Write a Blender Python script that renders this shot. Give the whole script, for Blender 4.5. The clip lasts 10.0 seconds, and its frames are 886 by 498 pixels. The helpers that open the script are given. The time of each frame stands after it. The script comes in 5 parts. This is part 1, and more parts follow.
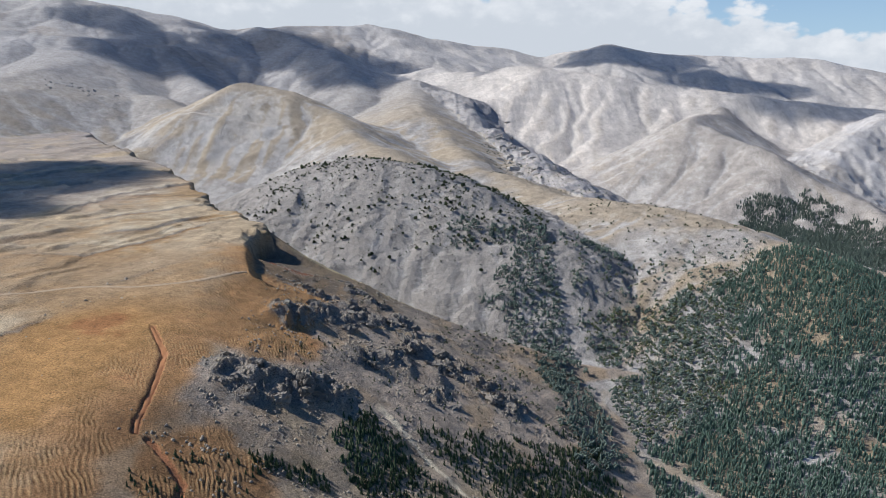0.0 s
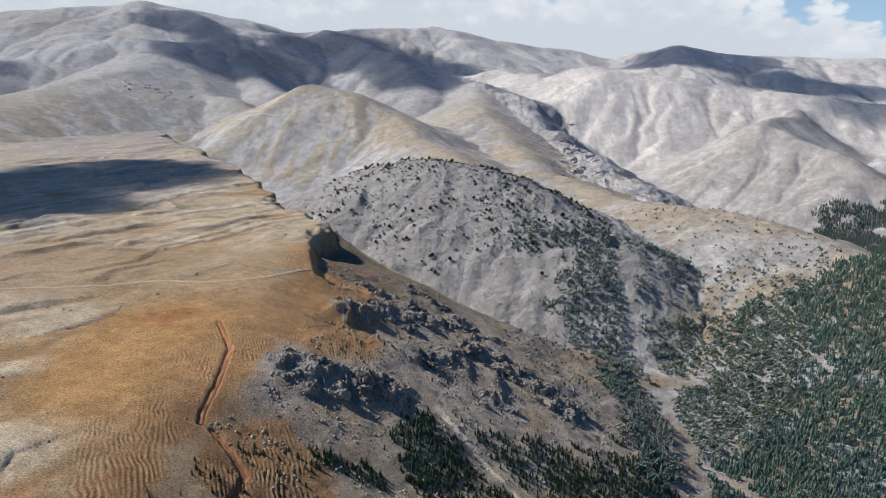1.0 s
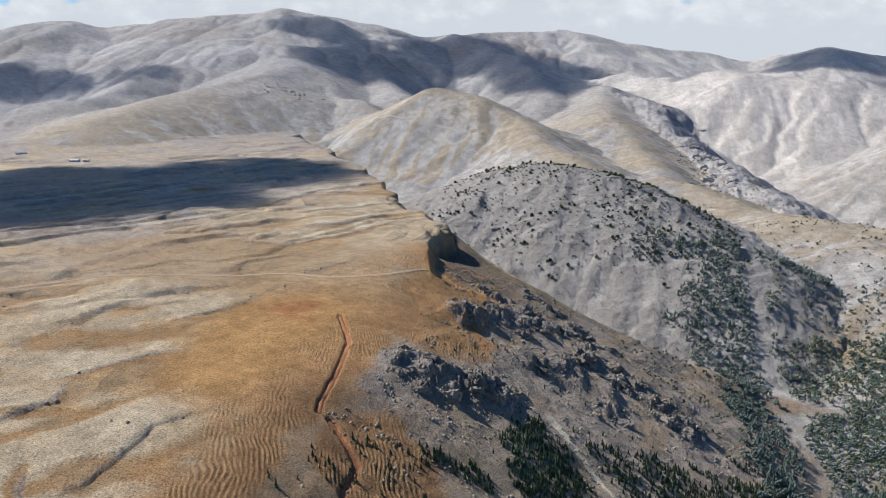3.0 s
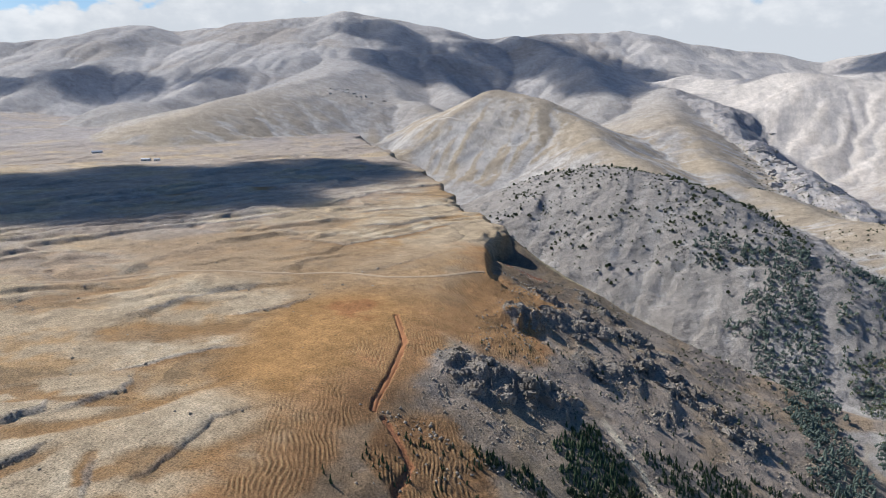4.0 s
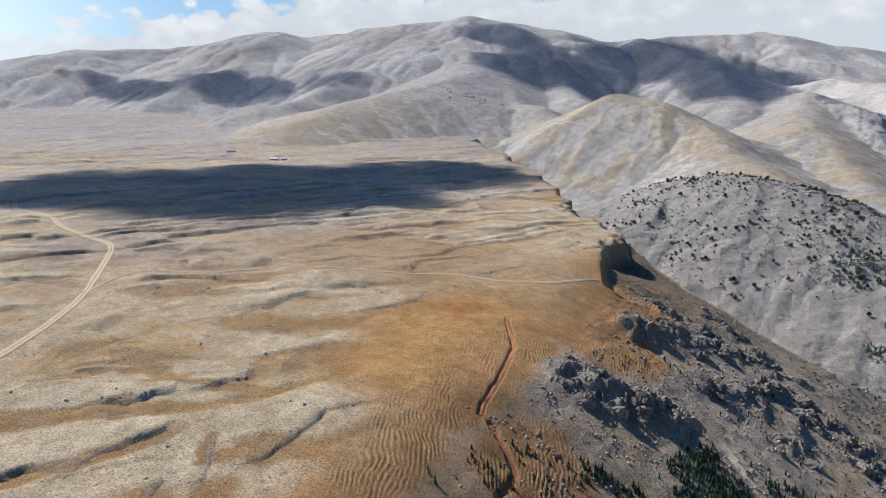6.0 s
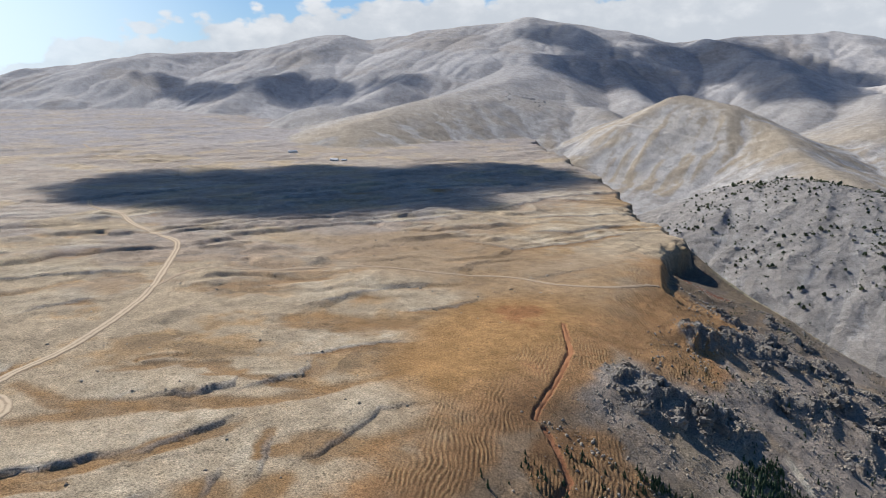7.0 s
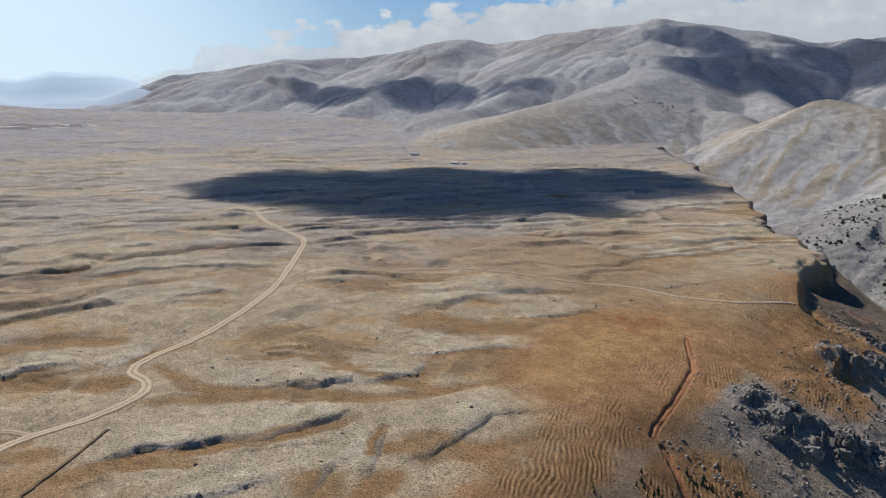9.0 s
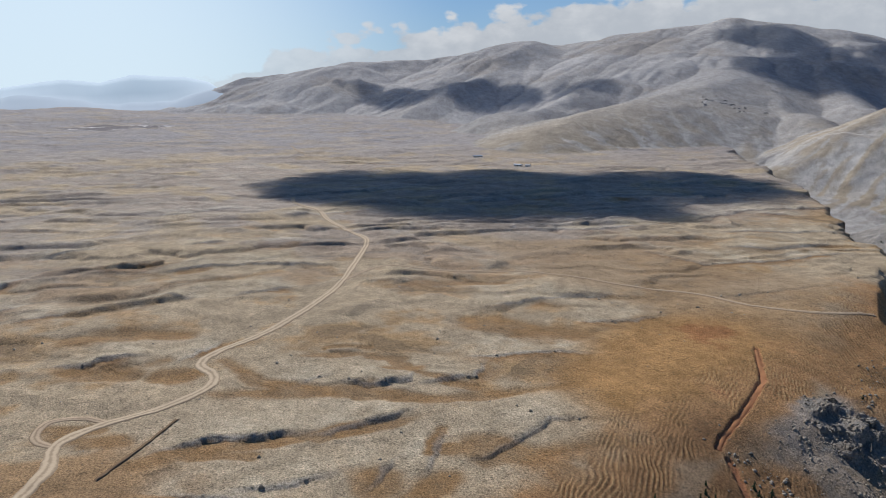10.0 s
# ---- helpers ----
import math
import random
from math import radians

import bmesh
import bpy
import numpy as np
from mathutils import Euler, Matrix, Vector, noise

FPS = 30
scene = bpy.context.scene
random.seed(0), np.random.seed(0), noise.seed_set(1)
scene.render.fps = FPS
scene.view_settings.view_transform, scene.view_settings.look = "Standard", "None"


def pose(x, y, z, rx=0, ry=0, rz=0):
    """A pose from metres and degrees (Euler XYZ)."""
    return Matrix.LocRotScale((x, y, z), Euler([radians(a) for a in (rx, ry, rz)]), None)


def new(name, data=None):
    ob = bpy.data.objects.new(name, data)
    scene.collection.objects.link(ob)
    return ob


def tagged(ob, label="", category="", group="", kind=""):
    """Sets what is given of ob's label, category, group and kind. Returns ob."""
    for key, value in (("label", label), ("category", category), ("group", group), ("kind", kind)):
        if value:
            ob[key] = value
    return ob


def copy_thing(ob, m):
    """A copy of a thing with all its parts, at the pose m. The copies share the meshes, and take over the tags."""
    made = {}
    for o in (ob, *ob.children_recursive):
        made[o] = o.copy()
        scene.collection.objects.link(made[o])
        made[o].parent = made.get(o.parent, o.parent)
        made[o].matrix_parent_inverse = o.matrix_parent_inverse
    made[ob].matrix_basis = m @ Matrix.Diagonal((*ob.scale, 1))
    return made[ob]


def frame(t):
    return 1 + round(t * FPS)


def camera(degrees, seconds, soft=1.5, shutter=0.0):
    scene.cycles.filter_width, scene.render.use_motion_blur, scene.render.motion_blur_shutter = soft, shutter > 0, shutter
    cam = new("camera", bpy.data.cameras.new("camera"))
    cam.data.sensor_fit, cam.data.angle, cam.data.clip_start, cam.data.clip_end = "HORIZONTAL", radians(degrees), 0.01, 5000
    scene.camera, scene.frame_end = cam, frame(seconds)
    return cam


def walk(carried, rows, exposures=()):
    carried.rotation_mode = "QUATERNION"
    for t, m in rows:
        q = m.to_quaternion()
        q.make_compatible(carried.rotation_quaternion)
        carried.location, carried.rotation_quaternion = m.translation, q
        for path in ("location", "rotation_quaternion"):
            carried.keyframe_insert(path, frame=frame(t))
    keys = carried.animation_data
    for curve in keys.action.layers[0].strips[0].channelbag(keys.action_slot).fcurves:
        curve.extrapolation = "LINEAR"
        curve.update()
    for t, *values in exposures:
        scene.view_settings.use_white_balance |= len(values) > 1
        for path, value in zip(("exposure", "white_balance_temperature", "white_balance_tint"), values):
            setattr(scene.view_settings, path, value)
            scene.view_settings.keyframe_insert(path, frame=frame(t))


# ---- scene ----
cam = camera(64.4, 10.0, soft=0.5)
# seconds, yaw, pitch, roll, drift in x, y and z: a drone hovering 150 m over the plateau and turning to its left
TURN = [(0.0, 0.12, -13.82, -0.26, 0.0, 0.0, 0.0), (0.5, 2.68, -13.76, -0.22, 0.1, 0.0, 0.0), (1.0, 5.20, -13.70, -0.20, 0.2, 0.1, 0.1),
        (1.5, 7.71, -13.64, -0.22, 0.2, 0.1, 0.1), (2.0, 10.18, -13.58, -0.26, 0.3, 0.1, 0.1), (2.5, 12.63, -13.53, -0.28, 0.3, 0.2, 0.1),
        (4.0, 19.82, -13.34, -0.27, 0.2, 0.8, -0.1), (4.5, 22.19, -13.28, -0.27, 0.0, 1.3, -0.2), (5.0, 24.56, -13.20, -0.28, -0.3, 1.9, -0.4),
        (5.5, 26.91, -13.14, -0.30, -0.7, 2.4, -0.5), (7.0, 33.95, -12.97, -0.26, -1.7, 3.8, -0.7), (7.5, 36.38, -12.90, -0.22, -2.1, 4.4, -0.8),
        (8.0, 38.78, -12.83, -0.19, -2.7, 4.8, -0.9), (8.5, 41.18, -12.76, -0.18, -3.3, 5.2, -0.9), (9.0, 43.65, -12.69, -0.14, -3.6, 5.4, -0.9),
        (9.5, 46.19, -12.63, -0.09, -3.7, 5.5, -0.9), (10.0, 48.74, -12.55, -0.02, -3.8, 5.5, -1.0)]
walk(cam, [(t, pose(x, y, 150 + z, 90 + p, r, a)) for t, a, p, r, x, y, z in TURN], 
     [(0, 0.29, 6200, 10), (2.5, 0.33, 6280, 10), (5.5, 0.35, 6300, 10), (7.5, 0.18, 6260, 10), (10, -0.11, 6200, 10)])

# ---------------------------------------------------------------- light
SUN_AZ, SUN_EL = 72.0, 38.0        # degrees left of +y, degrees up
SUN_DIR = Vector((-math.sin(radians(SUN_AZ)) * math.cos(radians(SUN_EL)),
                  math.cos(radians(SUN_AZ)) * math.cos(radians(SUN_EL)), math.sin(radians(SUN_EL))))
sun = new("sun", bpy.data.lights.new("sun", "SUN"))
sun.data.energy, sun.data.angle, sun.data.color = 5.0, radians(0.55), (1.0, 0.965, 0.92)
sun.rotation_euler = (-SUN_DIR).to_track_quat("-Z", "Y").to_euler()


def link(nt, *pairs):
    for a, b in pairs:
        nt.links.new(a, b)


def math_node(nt, op, a, b=None, c=None, clamp=False):
    n = nt.nodes.new("ShaderNodeMath")
    n.operation, n.use_clamp = op, clamp
    for k, v in enumerate((a, b, c)):
        if v is None:
            continue
        if isinstance(v, (int, float)):
            n.inputs[k].default_value = v
        else:
            nt.links.new(v, n.inputs[k])
    return n.outputs[0]


def noise_node(nt, vec, scale, detail=4, rough=0.55, dist=0.0):
    n = nt.nodes.new("ShaderNodeTexNoise")
    n.inputs["Scale"].default_value, n.inputs["Detail"].default_value = scale, detail
    n.inputs["Roughness"].default_value, n.inputs["Distortion"].default_value = rough, dist
    if vec is not None:
        nt.links.new(vec, n.inputs["Vector"])
    return n.outputs["Fac"]


def mix_node(nt, fac, a, b, mode="MIX"):
    n = nt.nodes.new("ShaderNodeMix")
    n.data_type, n.blend_type = "RGBA", mode
    for sock, v in ((n.inputs[0], fac), (n.inputs[6], a), (n.inputs[7], b)):
        if isinstance(v, (int, float)):
            sock.default_value = v
        elif isinstance(v, tuple):
            sock.default_value = (*v, 1)
        else:
            nt.links.new(v, sock)
    return n.outputs[2]


def ramp_node(nt, fac, lo, hi, smooth=True):
    n = nt.nodes.new("ShaderNodeMapRange")
    n.interpolation_type = "SMOOTHSTEP" if smooth else "LINEAR"
    n.inputs["From Min"].default_value, n.inputs["From Max"].default_value = lo, hi
    nt.links.new(fac, n.inputs["Value"])
    return n.outputs[0]


def make_world():
    """Clear late-summer sky with a bank of cumulus low over the horizon all round."""
    world = bpy.data.worlds.new("sky")
    scene.world = world
    world.use_nodes = True
    nt = world.node_tree
    nt.nodes.clear()
    out, bg, sky = (nt.nodes.new(k) for k in ("ShaderNodeOutputWorld", "ShaderNodeBackground", "ShaderNodeTexSky"))
    sky.sky_type, sky.sun_disc = "NISHITA", False
    sky.sun_elevation, sky.sun_rotation = radians(SUN_EL), radians(-SUN_AZ)
    sky.altitude, sky.dust_density, sky.air_density, sky.ozone_density = 1500, 0.4, 1.2, 4.0
    co = nt.nodes.new("ShaderNodeTexCoord").outputs["Generated"]
    sep = nt.nodes.new("ShaderNodeSeparateXYZ")
    nt.links.new(co, sep.inputs[0])
    up = sep.outputs["Z"]
    stretch = nt.nodes.new("ShaderNodeMapping")
    stretch.inputs["Scale"].default_value = (1, 1, 1.7)
    nt.links.new(co, stretch.inputs[0])
    east = sep.outputs["X"]
    big = noise_node(nt, stretch.outputs[0], 4.0, 3, 0.5)
    puff = noise_node(nt, stretch.outputs[0], 22.0, 7, 0.6)
    cells = nt.nodes.new("ShaderNodeTexVoronoi")
    cells.feature = "SMOOTH_F1"
    cells.inputs["Scale"].default_value, cells.inputs["Detail"].default_value, cells.inputs["Smoothness"].default_value = 20.0, 2.5, 0.35
    nt.links.new(stretch.outputs[0], cells.inputs["Vector"])
    west = ramp_node(nt, east, -0.72, -0.97)
    # how high the bank stands round the horizon: tall to the north, low to the east and west
    tall = math_node(nt, "MULTIPLY", ramp_node(nt, east, 0.50, 0.15), ramp_node(nt, east, -0.98, -0.50))
    top = math_node(nt, "ADD", 0.072, math_node(nt, "MULTIPLY", tall, 0.085))
    top = math_node(nt, "SUBTRACT", top, math_node(nt, "MULTIPLY", ramp_node(nt, east, -0.87, -0.97), 0.050))
    body = math_node(nt, "SUBTRACT", top, up)
    body = math_node(nt, "ADD", body, math_node(nt, "MULTIPLY", math_node(nt, "SUBTRACT", big, 0.5), 0.09))
    body = math_node(nt, "ADD", body, math_node(nt, "MULTIPLY", math_node(nt, "SUBTRACT", 0.45, cells.outputs["Distance"]), 0.045))
    body = math_node(nt, "ADD", body, math_node(nt, "MULTIPLY", math_node(nt, "SUBTRACT", puff, 0.5), 0.05))
    cover = math_node(nt, "MULTIPLY", ramp_node(nt, body, 0.0, 0.014), ramp_node(nt, up, -0.04, 0.0))
    cover = math_node(nt, "MULTIPLY", cover, math_node(nt, "SUBTRACT", 1.0, math_node(nt, "MULTIPLY", west, 0.55)))
    shade = noise_node(nt, stretch.outputs[0], 30.0, 6, 0.6)
    thick = math_node(nt, "ADD", body, math_node(nt, "MULTIPLY", math_node(nt, "SUBTRACT", shade, 0.5), 0.14))
    thick = math_node(nt, "ADD", thick, math_node(nt, "MULTIPLY", math_node(nt, "SUBTRACT", cells.outputs["Distance"], 0.4), 0.10))
    cloud = mix_node(nt, ramp_node(nt, thick, 0.01, 0.125), CLOUD_TOP, CLOUD_LOW)
    low = ramp_node(nt, up, 0.30, -0.01)
    deep = mix_node(nt, 1.0, sky.outputs[0], (0.40, 0.83, 1.22), "MULTIPLY")
    hazy = mix_node(nt, math_node(nt, "MULTIPLY", low, 0.75), deep, HORIZON)
    hazy = mix_node(nt, math_node(nt, "MULTIPLY", west, 0.8), hazy, BRIGHT_HAZE)
    nt.links.new(mix_node(nt, cover, hazy, cloud), bg.inputs[0])
    bg.inputs["Strength"].default_value = 0.060
    nt.links.new(bg.outputs[0], out.inputs[0])


BRIGHT_HAZE = (13.9, 16.0, 17.2)
CLOUD_LOW, CLOUD_TOP, HORIZON = (8.5, 9.0, 9.6), (11.4, 11.6, 11.8), (7.5, 9.4, 11.1)
make_world()


# ---------------------------------------------------------------- noise
def lattice(ix, iy, seed):
    h = (ix.astype(np.int64) * 374761393 + iy.astype(np.int64) * 668265263 + seed * 974711) & 0xFFFFFFFF
    h = ((h ^ (h >> 13)) * 1274126177) & 0xFFFFFFFF
    h = ((h ^ (h >> 16)) * 2246822519) & 0xFFFFFFFF
    return ((h ^ (h >> 15)) & 0xFFFF) / 32767.5 - 1.0


def vnoise(x, y, seed=0):
    """Smooth noise, -1 to 1, one bump a unit."""
    fx, fy = np.floor(x), np.floor(y)
    u, v = x - fx, y - fy
    u, v = u * u * u * (u * (u * 6 - 15) + 10), v * v * v * (v * (v * 6 - 15) + 10)
    a, b = lattice(fx, fy, seed), lattice(fx + 1, fy, seed)
    c, d = lattice(fx, fy + 1, seed), lattice(fx + 1, fy + 1, seed)
    return (a + (b - a) * u) * (1 - v) + (c + (d - c) * u) * v


def fbm(x, y, seed=0, octaves=4, gain=0.5):
    out, amp, tot = 0.0, 1.0, 0.0
    for k in range(octaves):
        c, s = math.cos(k * 1.1), math.sin(k * 1.1)
        f = 2.03 ** k
        out = out + amp * vnoise((x * c - y * s) * f, (x * s + y * c) * f, seed + 17 * k)
        tot, amp = tot + amp, amp * gain
    return out / tot * 1.5


def ridged(x, y, seed=0, octaves=4):
    out, amp, tot = 0.0, 1.0, 0.0
    for k in range(octaves):
        out = out + amp * (1 - 2.2 * np.abs(vnoise(x * 2.1 ** k + 7.3 * k, y * 2.1 ** k, seed + 31 * k)))
        tot, amp = tot + amp, amp * 0.5
    return out / tot


def step(a, b, x):
    u = np.clip((x - a) / (b - a), 0, 1)
    return u * u * (3 - 2 * u)


def soft(x, k):
    """max(x, 0) with a bend of about k."""
    return 0.5 * (x + np.sqrt(x * x + k * k))


def smax(a, b, k):
    return 0.5 * (a + b + np.sqrt((a - b) ** 2 + k * k))


# ---------------------------------------------------------------- landforms
# crest lines: x, y, z of a few summits and saddles; then the fall of the flanks, the crest's roundness and how readily rain cuts it
RIDGES = {
    "summit": ([(-4028, 2007, 227), (-3797, 2224, 283), (-3653, 2453, 341), (-3442, 2898, 334), (-3231, 3132, 391), (-2966, 3250, 457),
                (-2890, 3449, 439), (-2581, 3564, 462), (-2293, 3638, 496), (-2013, 3800, 538), (-1788, 3856, 514), (-1499, 3923, 476),
                (-1253, 3904, 402), (-1050, 3960, 394), (-796, 4226, 418), (-453, 4377, 445), (-82, 4399, 367), (334, 4488, 313),
                (611, 4458, 256), (1007, 4386, 328), (1354, 4292, 296), (1715, 4268, 255), (2093, 4096, 252), (2406, 3921, 175),
                (3000, 3400, 120)], 0.30, 40, 1.0),
    "west_spur": ([(-2023, 3794, 534), (-2080, 3417, 400), (-1948, 3027, 286), (-1869, 2597, 205), (-1802, 2143, 116), (-1778, 1897, 84)], 0.36, 30, 1.0),
    "foot_hill": ([(-1447, 2854, 242), (-1276, 2266, 158), (-1305, 1894, 105), (-1288, 1530, 57)], 0.30, 80, 0.6),
    "south_spur": ([(-1795, 3797, 492), (-1395, 3427, 323), (-1112, 3001, 204), (-815, 2469, 105)], 0.42, 26, 1.0),
    "low_spur": ([(-1671, 3413, 358), (-1381, 2887, 213), (-1032, 2386, 116), (-770, 2007, 57)], 0.42, 28, 1.0),
    "shady_spur": ([(-1034, 3968, 405), (-745, 3624, 328), (-537, 3256, 266), (-344, 2779, 151), (-276, 2434, 60)], 0.40, 30, 1.0),
    "hump_spur": ([(-2934, 3279, 457), (-2697, 2817, 317), (-2535, 2413, 214)], 0.32, 30, 1.0),
    "hump_side": ([(-2540, 3470, 418), (-2315, 3013, 287), (-2196, 2596, 194)], 0.32, 30, 1.0),
    "knob": ([(-775, 1735, 0), (-693, 1929, 67), (-536, 1927, 132), (-394, 1859, 109), (-286, 1757, 64), (-212, 1626, 32), (-160, 1512, 15),
              (-102, 1396, 3), (-58, 1299, -10)], 0.50, 34, 0.35),
    "dome": ([(-290, 1080, -40), (-245, 1103, -8), (-198, 1102, 9), (-141, 1081, 24), (-86, 1057, 24), (-25, 1010, 21), (31, 960, 3), (73, 897, -17),
              (105, 854, -43)], 0.56, 60, 0.5),
    "long_spur": ([(-371, 3279, 150), (-123, 2697, 143), (-87, 2248, 73), (-52, 1949, 30), (0, 1690, -8), (60, 1450, -26), (125, 1260, -38),
                   (200, 1130, -40), (262, 1020, -33), (330, 900, -33), (395, 786, -35), (413, 743, -44), (457, 693, -60), (560, 590, -92),
                   (760, 420, -140)], 0.40, 34, 0.7),
    "crag": ([(-123, 2697, 143), (30, 2400, 109), (87, 2148, 36), (157, 1843, -25), (210, 1637, -38), (292, 1369, -71)], 0.55, 16, 1.2),
    "pale": ([(-371, 3279, 113), (-60, 3199, 188), (127, 2897, 181), (368, 2675, 173), (588, 2533, 144), (862, 2400, 108), (1116, 2293, 80),
              (1374, 2207, 37), (1900, 2000, 10)], 0.40, 45, 1.0),
    "triangle": ([(900, 2300, 60), (650, 1840, 46), (704, 1711, 14), (755, 1523, -25), (787, 1393, -61), (811, 1262, -93), (840, 1080, -130)], 0.50, 14, 0.8),
    "far_right": ([(1374, 2207, 37), (1142, 1833, 49), (995, 1735, 0), (893, 1609, -54)], 0.55, 20, 1.0),
}
EDGE_Y = [-400, 150, 235, 300, 522, 567, 612, 690, 750, 790, 859, 973, 1050, 1202, 1415, 1712, 2200]
EDGE_X = [-150, -150, -153, -160, -150, -166, -178, -183, -213, -250, -302, -347, -389, -489, -628, -859, -1100]
# spur that runs down from the corner of the rim, and its height
CREST_X = [-189, -147, -115, -84, -55, -33, 40, 124, 300]
CREST_Y = [712, 684, 670, 655, 643, 639, 636, 625, 600]
CREST_Z = [-2, -22, -37, -50, -61, -68, -92, -118, -140]


def crest(x, y, name):
    pts, fall, rnd, _ = RIDGES[name]
    best = np.full(x.shape, -1e4)
    for (x0, y0, z0), (x1, y1, z1) in zip(pts, pts[1:]):
        dx, dy = x1 - x0, y1 - y0
        u = np.clip(((x - x0) * dx + (y - y0) * dy) / (dx * dx + dy * dy), 0, 1)
        d = np.hypot(x - x0 - u * dx, y - y0 - u * dy)
        best = np.maximum(best, z0 + (z1 - z0) * u - fall * (np.sqrt(d * d + rnd * rnd) - rnd))
    return best


def valley_floor(x, y):
    west = np.interp(y, [400, 700, 1050, 1350, 1600, 1900, 2600, 5000], [-131, -129, -126, -95, -55, -18, 20, 20])
    east = np.interp(y, [400, 700, 1050, 1650, 2300, 2700, 5000], [-131, -129, -105, -125, -70, 0, 20])
    return west + (east - west) * step(-60, 130, x) - 0.05 * np.clip(x - 150, 0, 900)


def raw_hills(x, y):
    """Hills before the rain: height, the ridge that each place belongs to, and how soft it is."""
    wx, wy = x + 26 * fbm(x / 190, y / 190, 41, 4), y + 26 * fbm(x / 190, y / 190, 42, 4)
    keep = step(300, 900, np.hypot(x, y))
    wx, wy = x + (wx - x) * keep, y + (wy - y) * keep
    z = valley_floor(x, y)
    own, weak = np.zeros(x.shape, int), np.full(x.shape, 0.3)
    for k, name in enumerate(RIDGES):
        h = crest(wx, wy, name)
        up = h > z
        own, weak = np.where(up, k + 1, own), np.where(up, RIDGES[name][3], weak)
        z = smax(z, h, 10)
    return z, own, weak


class Rained:
    """A square grid of hills, worn into gullies by running water; height, wash (how much water passes) and owner can be read anywhere on it."""

    def __init__(self, x0, x1, y0, y1, cell, rounds, rate, creep, seed):
        self.x0, self.y0, self.cell = x0, y0, cell
        gx, gy = np.arange(x0, x1 + 1, cell), np.arange(y0, y1 + 1, cell)
        self.nx, self.ny = len(gx), len(gy)
        x, y = [g.ravel() for g in np.meshgrid(gx, gy)]
        z, own, weak = raw_hills(x, y)
        z = z + weak * (17 * step(1200, 1900, np.hypot(x, y)) * fbm(x / 420, y / 420, seed + 2, 2) + 9 * cell / 10 * fbm(x / (cell * 14), y / (cell * 14), seed, 4) + 0.35 * cell / 4 * fbm(x / (cell * 3), y / (cell * 3), seed + 1, 2))
        shape = (self.ny, self.nx)
        z, first, weak = z.reshape(shape), z.reshape(shape).copy(), weak.reshape(shape)
        index = np.arange(z.size).reshape(shape)
        ways = [(-1, 0), (1, 0), (0, -1), (0, 1), (-1, -1), (-1, 1), (1, -1), (1, 1)]
        jitter = 0.12 * np.random.default_rng(seed).random((8, *shape))
        for turn in range(rounds):
            best, goes = np.zeros(shape), index.copy()
            pad = np.pad(z, 1, mode="edge")
            for k, (dy, dx) in enumerate(ways):
                fall = (z - pad[1 + dy:1 + dy + self.ny, 1 + dx:1 + dx + self.nx]) / (cell * math.hypot(dx, dy)) * (1 - jitter[k])
                ok = fall > best
                best = np.where(ok, fall, best)
                goes = np.where(ok, np.clip(index + dy * self.nx + dx, 0, z.size - 1), goes)
            to = goes.ravel()
            moves = to != index.ravel()
            water = np.ones(z.size)
            for _ in range(45):
                water = 1 + np.bincount(to[moves], water[moves], z.size)
            cut = rate * weak * np.sqrt(water).reshape(shape) * best
            z = z - np.minimum(cut, 0.45 * best * cell)
            pad = np.pad(z, 1, mode="edge")
            z = z + creep * (pad[:-2, 1:-1] + pad[2:, 1:-1] + pad[1:-1, :-2] + pad[1:-1, 2:] - 4 * z)
        wash = np.log2(water).reshape(shape)
        pad = np.pad(wash, 1, mode="edge")
        wash = 0.4 * wash + 0.15 * (pad[:-2, 1:-1] + pad[2:, 1:-1] + pad[1:-1, :-2] + pad[1:-1, 2:])
        self.z, self.wash, self.worn, self.own = z, wash, first - z, own.reshape(shape)

    def read(self, grid, x, y):
        """Smooth value of a grid at places, from its nine nearest nodes."""
        u, v = (x - self.x0) / self.cell, (y - self.y0) / self.cell
        i, j = np.clip(np.round(u).astype(int), 1, self.nx - 2), np.clip(np.round(v).astype(int), 1, self.ny - 2)
        a, b = np.clip(u - i, -0.5, 0.5), np.clip(v - j, -0.5, 0.5)
        wa, wb = (0.5 * (0.5 - a) ** 2, 0.75 - a * a, 0.5 * (0.5 + a) ** 2), (0.5 * (0.5 - b) ** 2, 0.75 - b * b, 0.5 * (0.5 + b) ** 2)
        return sum(wb[q] * sum(wa[p] * grid[j + q - 1, i + p - 1] for p in range(3)) for q in range(3))

    def inside(self, x, y, rim):
        x1, y1 = self.x0 + self.cell * (self.nx - 1), self.y0 + self.cell * (self.ny - 1)
        return step(0, rim, x - self.x0) * step(0, rim, x1 - x) * step(0, rim, y - self.y0) * step(0, rim, y1 - y)

    def owner(self, x, y):
        i = np.clip(np.round((x - self.x0) / self.cell).astype(int), 0, self.nx - 1)
        j = np.clip(np.round((y - self.y0) / self.cell).astype(int), 0, self.ny - 1)
        return self.own[j, i]


FAR_HILLS = Rained(-4700, 3300, 1150, 4990, 10, 24, 0.20, 0.085, 401)
NEAR_HILLS = Rained(-950, 950, 330, 2050, 4, 24, 0.075, 0.10, 402)


